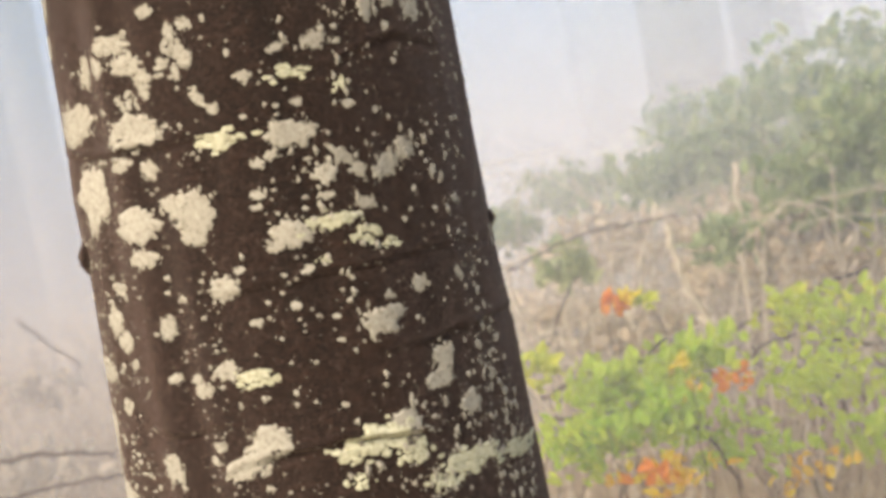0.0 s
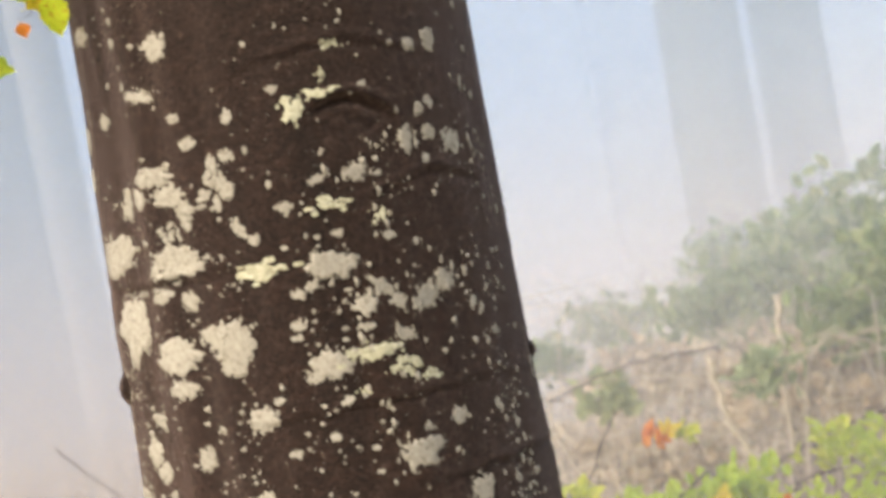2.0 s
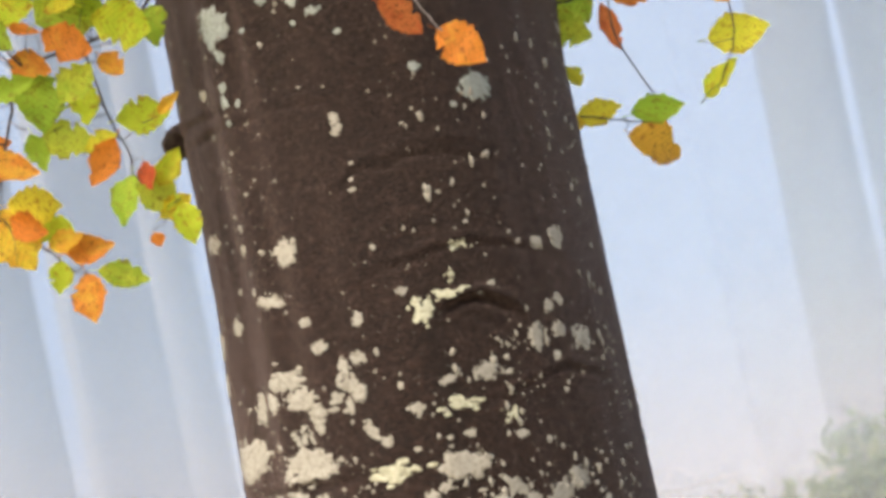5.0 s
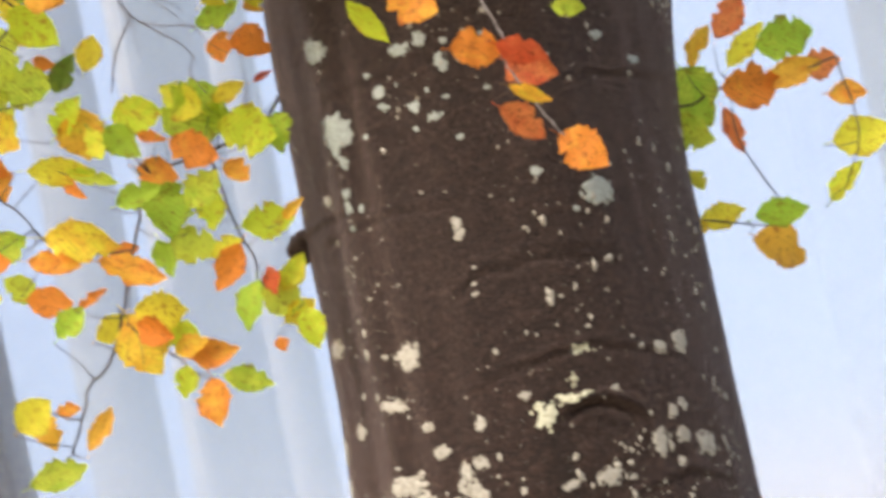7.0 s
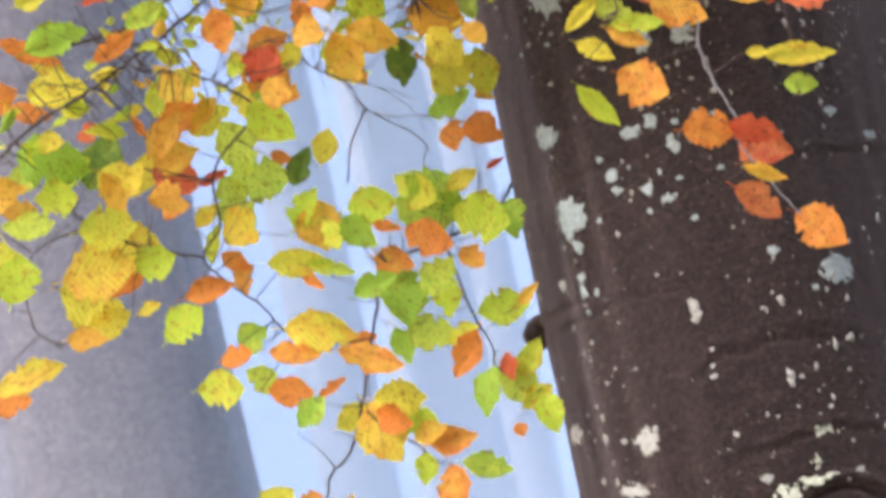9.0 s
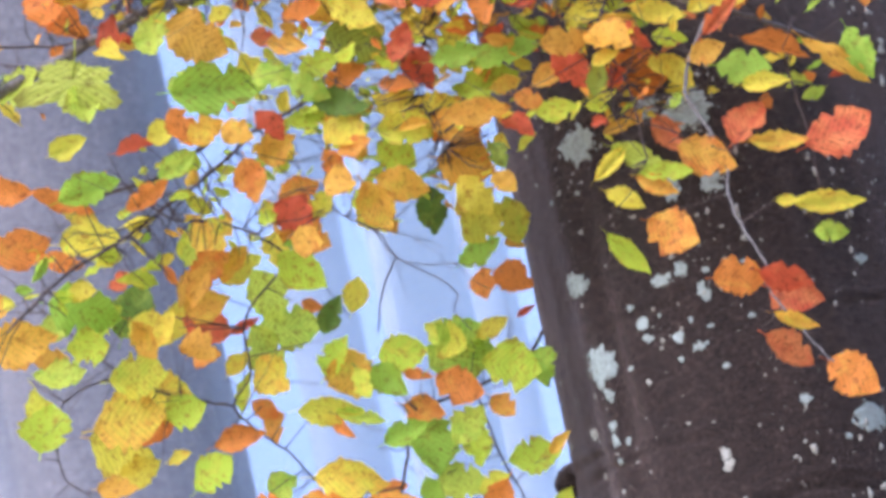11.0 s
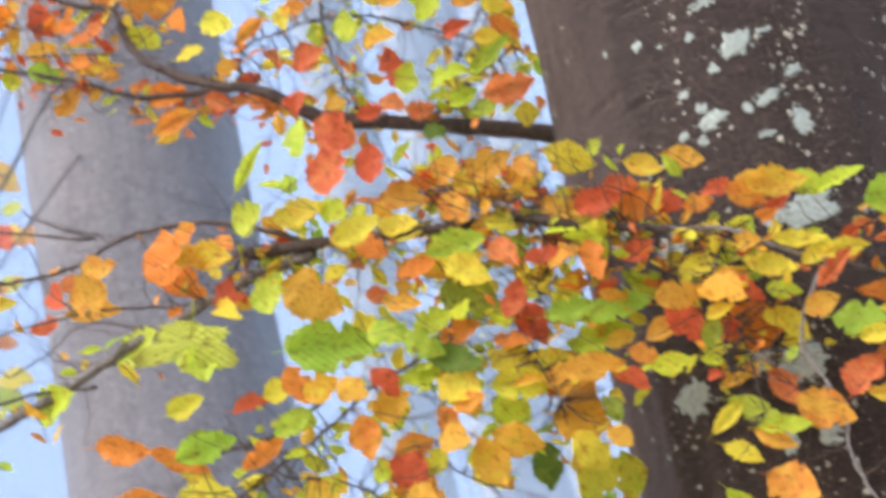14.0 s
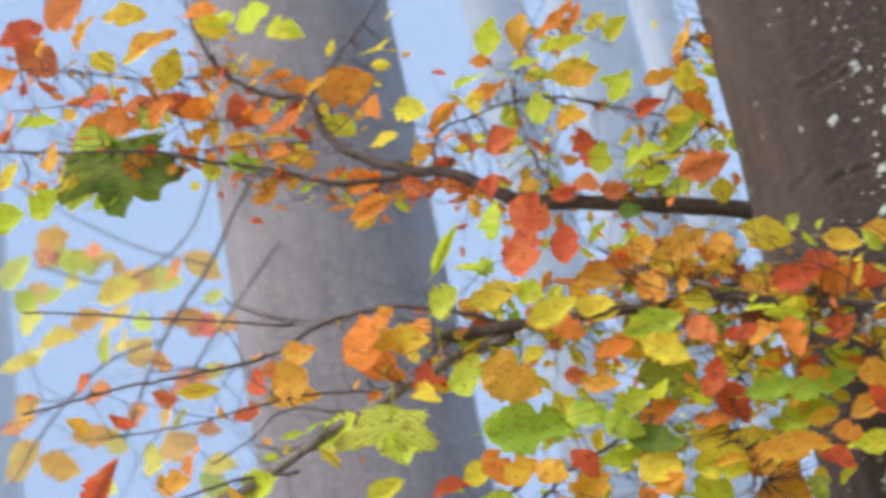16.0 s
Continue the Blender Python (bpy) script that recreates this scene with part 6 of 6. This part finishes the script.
lichen_patches([
    (-29.7, 1.357, 0.0119, 0.0090, 0, "p"),
    (2.5, 1.360, 0.0077, 0.0064, 0, "p"),
    (-17.6, 1.364, 0.0372, 0.0290, 0, "p"),
    (5.9, 1.368, 0.0156, 0.0116, 0, "p"),
    (10.9, 1.376, 0.0197, 0.0103, 0, "c"),
    (29.7, 1.378, 0.0334, 0.0142, 0, "c"),
    (-11.9, 1.382, 0.0165, 0.0077, 0, "p"),
    (20.3, 1.393, 0.0275, 0.0161, 0, "c"),
    (23.8, 1.397, 0.0352, 0.0193, 0, "c"),
    (-1.0, 1.399, 0.0258, 0.0129, 0, "p"),
    (56.8, 1.409, 0.0118, 0.0103, 0, "p"),
    (3.5, 1.414, 0.0517, 0.0355, 0, "p"),
    (12.0, 1.417, 0.0461, 0.0226, 0, "c"),
    (20.0, 1.420, 0.0274, 0.0193, 0, "c"),
    (24.6, 1.431, 0.0284, 0.0161, 0, "p"),
])
lichen_patches([
    (8.3, 1.437, 0.0091, 0.0064, 0, "p"),
    (-4.1, 1.448, 0.0181, 0.0077, 0, "p"),
    (14.1, 1.448, 0.0199, 0.0077, 0, "p"),
    (8.8, 1.449, 0.0117, 0.0064, 0, "p"),
    (48.9, 1.449, 0.0118, 0.0116, 0, "p"),
    (-21.4, 1.455, 0.0485, 0.0548, 0, "p"),
    (-3.5, 1.462, 0.0226, 0.0129, 0, "p"),
    (33.4, 1.468, 0.0425, 0.0271, 30, "p"),
    (-26.8, 1.468, 0.0433, 0.0193, 0, "p"),
    (24.4, 1.469, 0.0212, 0.0181, 0, "p"),
    (14.9, 1.472, 0.0254, 0.0245, 0, "p"),
    (40.4, 1.481, 0.0288, 0.0258, 0, "p"),
    (20.7, 1.488, 0.0400, 0.0142, -45, "p"),
    (11.5, 1.492, 0.0132, 0.0052, 0, "p"),
])
lichen_patches([
    (-1.9, 1.497, 0.0194, 0.0116, 0, "p"),
    (2.2, 1.503, 0.0161, 0.0097, 0, "p"),
    (8.4, 1.524, 0.0619, 0.0355, 0, "p"),
    (-11.1, 1.530, 0.0657, 0.0219, 0, "c"),
    (33.0, 1.532, 0.0108, 0.0103, 0, "p"),
    (25.1, 1.545, 0.0157, 0.0077, 0, "p"),
    (-3.2, 1.551, 0.0116, 0.0064, 0, "p"),
    (5.8, 1.557, 0.0117, 0.0064, 0, "p"),
    (11.1, 1.557, 0.0158, 0.0090, 0, "p"),
    (-10.9, 1.567, 0.0131, 0.0116, 0, "p"),
    (23.7, 1.569, 0.0225, 0.0193, 0, "c"),
    (-14.9, 1.584, 0.0147, 0.0181, 0, "p"),
])
lichen_patches([
    (9.9, 1.592, 0.0491, 0.0206, 0, "c"),
    (-1.6, 1.596, 0.0193, 0.0142, 0, "p"),
    (-29.2, 1.597, 0.0148, 0.0129, 0, "p"),
    (-19.1, 1.613, 0.0102, 0.0193, 0, "p"),
    (25.2, 1.616, 0.0128, 0.0090, 0, "p"),
    (8.2, 1.621, 0.0182, 0.0116, 0, "p"),
    (19.0, 1.622, 0.0307, 0.0193, 0, "p"),
    (40.6, 1.623, 0.0102, 0.0129, 0, "p"),
    (-4.3, 1.625, 0.0091, 0.0116, 0, "p"),
    (-22.3, 1.627, 0.0125, 0.0129, 0, "p"),
    (-16.3, 1.629, 0.0202, 0.0258, 0, "p"),
    (-33.5, 1.632, 0.0464, 0.0258, 0, "p"),
    (-51.9, 1.632, 0.0261, 0.0387, 0, "p"),
])
lichen_patches([
    (-43.8, 1.635, 0.0268, 0.0226, 0, "p"),
    (51.7, 1.638, 0.0291, 0.0290, 0, "p"),
    (35.3, 1.649, 0.0221, 0.0290, 0, "p"),
    (43.3, 1.652, 0.0222, 0.0206, 0, "p"),
    (-37.2, 1.654, 0.0445, 0.0206, 0, "p"),
    (-19.0, 1.661, 0.0136, 0.0193, 0, "p"),
    (-14.3, 1.665, 0.0186, 0.0142, 0, "p"),
    (-9.0, 1.668, 0.0078, 0.0116, 0, "p"),
    (-78.3, 1.670, 0.0461, 0.0258, 0, "p"),
    (41.3, 1.680, 0.0137, 0.0142, 0, "p"),
    (-24.5, 1.687, 0.0213, 0.0161, 0, "p"),
    (45.5, 1.687, 0.0129, 0.0193, 0, "p"),
    (5.5, 1.703, 0.0356, 0.0290, 0, "c"),
    (-12.2, 1.710, 0.0132, 0.0193, 0, "p"),
    (12.2, 1.717, 0.0495, 0.0129, 0, "c"),
    (-80.0, 1.717, 0.0900, 0.0322, 0, "p"),
])
lichen_patches([
    (-27.8, 1.718, 0.0160, 0.0129, 0, "p"),
    (25.3, 1.719, 0.0128, 0.0090, 0, "p"),
    (0.7, 1.730, 0.0161, 0.0090, 0, "p"),
    (-57.5, 1.732, 0.0240, 0.0193, 0, "p"),
    (14.5, 1.734, 0.0146, 0.0161, 0, "c"),
    (-37.9, 1.751, 0.0409, 0.0161, 0, "p"),
    (41.8, 1.757, 0.0190, 0.0161, 0, "p"),
    (49.5, 1.759, 0.0219, 0.0258, 0, "p"),
    (35.6, 1.761, 0.0095, 0.0090, 0, "p"),
    (-43.4, 1.766, 0.0089, 0.0129, 0, "p"),
    (18.4, 1.770, 0.0272, 0.0161, 0, "c"),
    (-53.1, 1.773, 0.0107, 0.0103, 0, "p"),
    (-4.4, 1.785, 0.0091, 0.0090, 0, "p"),
    (21.5, 1.793, 0.0097, 0.0052, 0, "p"),
    (-29.7, 1.802, 0.0408, 0.0290, 0, "p"),
    (-44.7, 1.818, 0.0127, 0.0116, 0, "p"),
])
lichen_patches([
    (-63.9, 1.838, 0.0411, 0.0226, 0, "p"),
    (20.3, 1.841, 0.0055, 0.0090, 0, "p"),
    (-43.3, 1.843, 0.0080, 0.0129, 0, "p"),
    (-6.5, 1.854, 0.0117, 0.0064, 0, "p"),
    (-6.3, 1.866, 0.0078, 0.0064, 0, "p"),
    (31.3, 1.866, 0.0136, 0.0077, 0, "p"),
    (-5.4, 1.884, 0.0065, 0.0052, 0, "p"),
    (9.9, 1.917, 0.0079, 0.0052, 0, "p"),
    (-7.6, 1.925, 0.0143, 0.0129, 0, "p"),
    (25.1, 1.928, 0.0114, 0.0090, 0, "g"),
    (-7.6, 1.938, 0.0130, 0.0142, 0, "p"),
    (32.6, 1.944, 0.0459, 0.0335, 0, "g"),
    (-39.4, 1.966, 0.0083, 0.0103, 0, "g"),
    (16.4, 1.978, 0.0148, 0.0103, 0, "g"),
    (-35.7, 1.986, 0.0079, 0.0129, 0, "g"),
    (-39.6, 1.990, 0.0100, 0.0129, 0, "g"),
])
lichen_patches([
    (-39.6, 2.007, 0.0117, 0.0129, 0, "g"),
    (-52.0, 2.012, 0.0189, 0.0129, 0, "p"),
    (-1.8, 2.035, 0.0142, 0.0077, 0, "g"),
    (-38.3, 2.044, 0.0115, 0.0142, 0, "g"),
    (-13.6, 2.057, 0.0093, 0.0077, 0, "g"),
    (-7.5, 2.065, 0.0169, 0.0090, 0, "g"),
    (-29.0, 2.065, 0.0103, 0.0077, 0, "g"),
    (-39.3, 2.082, 0.0400, 0.0548, 0, "g"),
    (-12.7, 2.082, 0.0172, 0.0155, 0, "g"),
    (7.9, 2.085, 0.0130, 0.0077, 0, "g"),
    (-3.3, 2.085, 0.0103, 0.0064, 0, "g"),
    (-21.4, 2.092, 0.0152, 0.0090, 0, "g"),
    (-8.3, 2.098, 0.0065, 0.0090, 0, "g"),
    (56.6, 2.102, 0.0258, 0.0103, 0, "g"),
    (-22.2, 2.110, 0.0181, 0.0155, 0, "g"),
    (-16.7, 2.114, 0.0067, 0.0064, 0, "g"),
])
lichen_patches([
    (-2.9, 2.126, 0.0129, 0.0258, 0, "g"),
    (43.5, 2.133, 0.0195, 0.0116, 0, "g"),
    (-24.7, 2.134, 0.0114, 0.0090, 0, "g"),
    (9.1, 2.149, 0.0091, 0.0064, 0, "g"),
    (-1.0, 2.150, 0.0116, 0.0090, 0, "g"),
    (-13.8, 2.153, 0.0266, 0.0181, 0, "g"),
    (-7.8, 2.158, 0.0195, 0.0193, 40, "g"),
    (-40.7, 2.185, 0.0323, 0.0245, 0, "g"),
    (-43.7, 2.190, 0.0250, 0.0258, 0, "g"),
    (5.7, 2.250, 0.0259, 0.0258, 0, "g"),
    (-5.1, 2.256, 0.0194, 0.0322, 0, "g"),
    (-34.6, 2.294, 0.0094, 0.0077, 0, "g"),
    (-45.0, 2.297, 0.0128, 0.0077, 0, "g"),
    (4.9, 2.344, 0.0615, 0.0516, 0, "g"),
    (-30.6, 2.346, 0.0599, 0.0451, 0, "g"),
    (-6.4, 2.359, 0.0260, 0.0322, 0, "g"),
])
lichen_patches([
    (-35.9, 2.461, 0.0111, 0.0077, 0, "g"),
    (17.5, 2.529, 0.0744, 0.0451, 25, "g"),
    (7.8, 2.531, 0.0325, 0.0322, 0, "g"),
    (-23.6, 2.538, 0.0422, 0.0387, 0, "g"),
    (-44.8, 2.589, 0.0436, 0.0322, 0, "g"),
    (-50.2, 2.623, 0.0282, 0.0168, 0, "g"),
    (12.3, 2.638, 0.0264, 0.0090, 0, "g"),
    (22.7, 2.645, 0.0245, 0.0387, 0, "g"),
    (-5.9, 2.656, 0.0130, 0.0129, 0, "g"),
    (-11.3, 2.670, 0.0131, 0.0103, 0, "g"),
    (-2.0, 2.678, 0.0387, 0.0232, 15, "g"),
    (9.0, 2.678, 0.0163, 0.0142, 0, "g"),
    (15.3, 2.687, 0.0401, 0.0168, 30, "g"),
    (-4.2, 2.697, 0.0142, 0.0129, 0, "g"),
    (24.0, 2.717, 0.0282, 0.0129, 40, "g"),
    (-7.8, 2.724, 0.0130, 0.0103, 0, "g"),
])
lichen_patches([
    (2.1, 2.744, 0.0161, 0.0116, 0, "g"),
    (10.4, 2.770, 0.0524, 0.0290, 25, "g"),
    (19.3, 2.778, 0.0205, 0.0090, 0, "g"),
    (-1.7, 2.796, 0.0142, 0.0116, 0, "g"),
    (-11.3, 2.801, 0.0099, 0.0077, 0, "g"),
    (-18.2, 2.816, 0.0149, 0.0129, 0, "g"),
    (-29.4, 2.829, 0.0074, 0.0103, 0, "g"),
    (4.2, 2.837, 0.0323, 0.0103, 30, "g"),
    (15.5, 2.840, 0.0120, 0.0116, 0, "g"),
    (-7.0, 2.872, 0.0117, 0.0161, 0, "g"),
])


lichen_patches([
    (-63.2, 1.575, 0.0946, 0.0467, 0, "p"),
    (-34.8, 1.556, 0.0823, 0.0429, 0, "p"),
    (-58.1, 1.488, 0.0665, 0.0869, 0, "p"),
    (-40.7, 1.449, 0.0659, 0.0413, 0, "p"),
    (-23.7, 1.458, 0.0587, 0.0451, 0, "p"),
    (-22.4, 1.433, 0.0382, 0.0353, 0, "p"),
    (-41.6, 1.521, 0.0305, 0.0186, 0, "p"),
    (-37.3, 1.658, 0.0480, 0.0199, 0, "f"),
    (-14.7, 1.668, 0.0239, 0.0165, 0, "f"),
    (-18.5, 1.641, 0.0271, 0.0290, 0, "f"),
    (-28.3, 1.614, 0.0513, 0.0204, 0, "f"),
    (-70.0, 1.277, 0.0705, 0.0355, 0, "p"),
    (-73.6, 1.205, 0.0428, 0.0463, 0, "p"),
    (-70.5, 1.124, 0.0658, 0.0354, 0, "p"),
    (-43.9, 1.158, 0.0387, 0.0366, 0, "p"),
    (-32.8, 1.509, 0.0243, 0.0240, 0, "p"),
])
lichen_patches([
    (-40.2, 1.409, 0.0432, 0.0209, 0, "p"),
    (-34.4, 1.592, 0.0269, 0.0198, 0, "f"),
    (-14.1, 1.579, 0.0131, 0.0161, 0, "p"),
    (-11.0, 1.566, 0.0140, 0.0113, 0, "p"),
    (-54.6, 1.313, 0.0308, 0.0238, 0, "p"),
    (-57.9, 1.339, 0.0243, 0.0362, 0, "p"),
    (-36.6, 1.327, 0.0209, 0.0280, 0, "p"),
    (-53.6, 1.376, 0.0277, 0.0175, 0, "p"),
    (-30.0, 1.357, 0.0136, 0.0093, 0, "p"),
    (-58.6, 1.234, 0.0206, 0.0199, 0, "p"),
    (-74.5, 1.168, 0.0370, 0.0352, 0, "p"),
    (-52.1, 1.285, 0.0136, 0.0137, 0, "p"),
    (-37.2, 1.267, 0.0197, 0.0147, 0, "p"),
    (-29.4, 1.248, 0.0247, 0.0178, 0, "p"),
    (-21.3, 1.270, 0.0264, 0.0194, 0, "p"),
])


def build_specks():
    """Countless small specks of lichen and pale pores."""
    bm = bmesh.new()
    for i in range(13600):
        z = lichen_rng.uniform(1.02, 1.66) if i >= 11000 else 0.85 + 2.4 * lichen_rng.random() ** 2.9 if i < 8600 else lichen_rng.uniform(2.15, 3.3)
        a = lichen_rng.uniform(-72, 84) if i < 8600 or i >= 11000 else lichen_rng.uniform(-10, 80)
        if noise.noise(Vector((a * 0.06, z * 4, 7))) + 0.5 * noise.noise(Vector((a * 0.2, z * 14, 3))) < lichen_rng.uniform(-0.35, 0.6):
            continue
        size = 0.0012 + 0.0075 * lichen_rng.random() ** 3.4
        n = 7
        tall = lichen_rng.uniform(0.9, 2.0) if a > 10 else lichen_rng.uniform(0.6, 1.2)
        for h, f, ring in ((-0.001, 1.0, []), (0.0014, 0.8, [])):
            for k in range(n):
                t = 2 * math.pi * k / n
                r = size * f * (1 + 0.4 * math.sin(k * 2.4 + size * 9000))
                ring.append(bm.verts.new(on_main(a + math.degrees(r * math.cos(t) / 0.245 / 2), z + r * tall * math.sin(t) / 2, h)))
            if h > 0:
                for k in range(n):
                    bm.faces.new((low[k], low[(k + 1) % n], ring[(k + 1) % n], ring[k]))
                bm.faces.new(ring)
            low = ring
    tagged(part("lichen_specks", bm, LICHEN, trunk, "small pale specks of lichen"), kind="stuff")


build_specks()
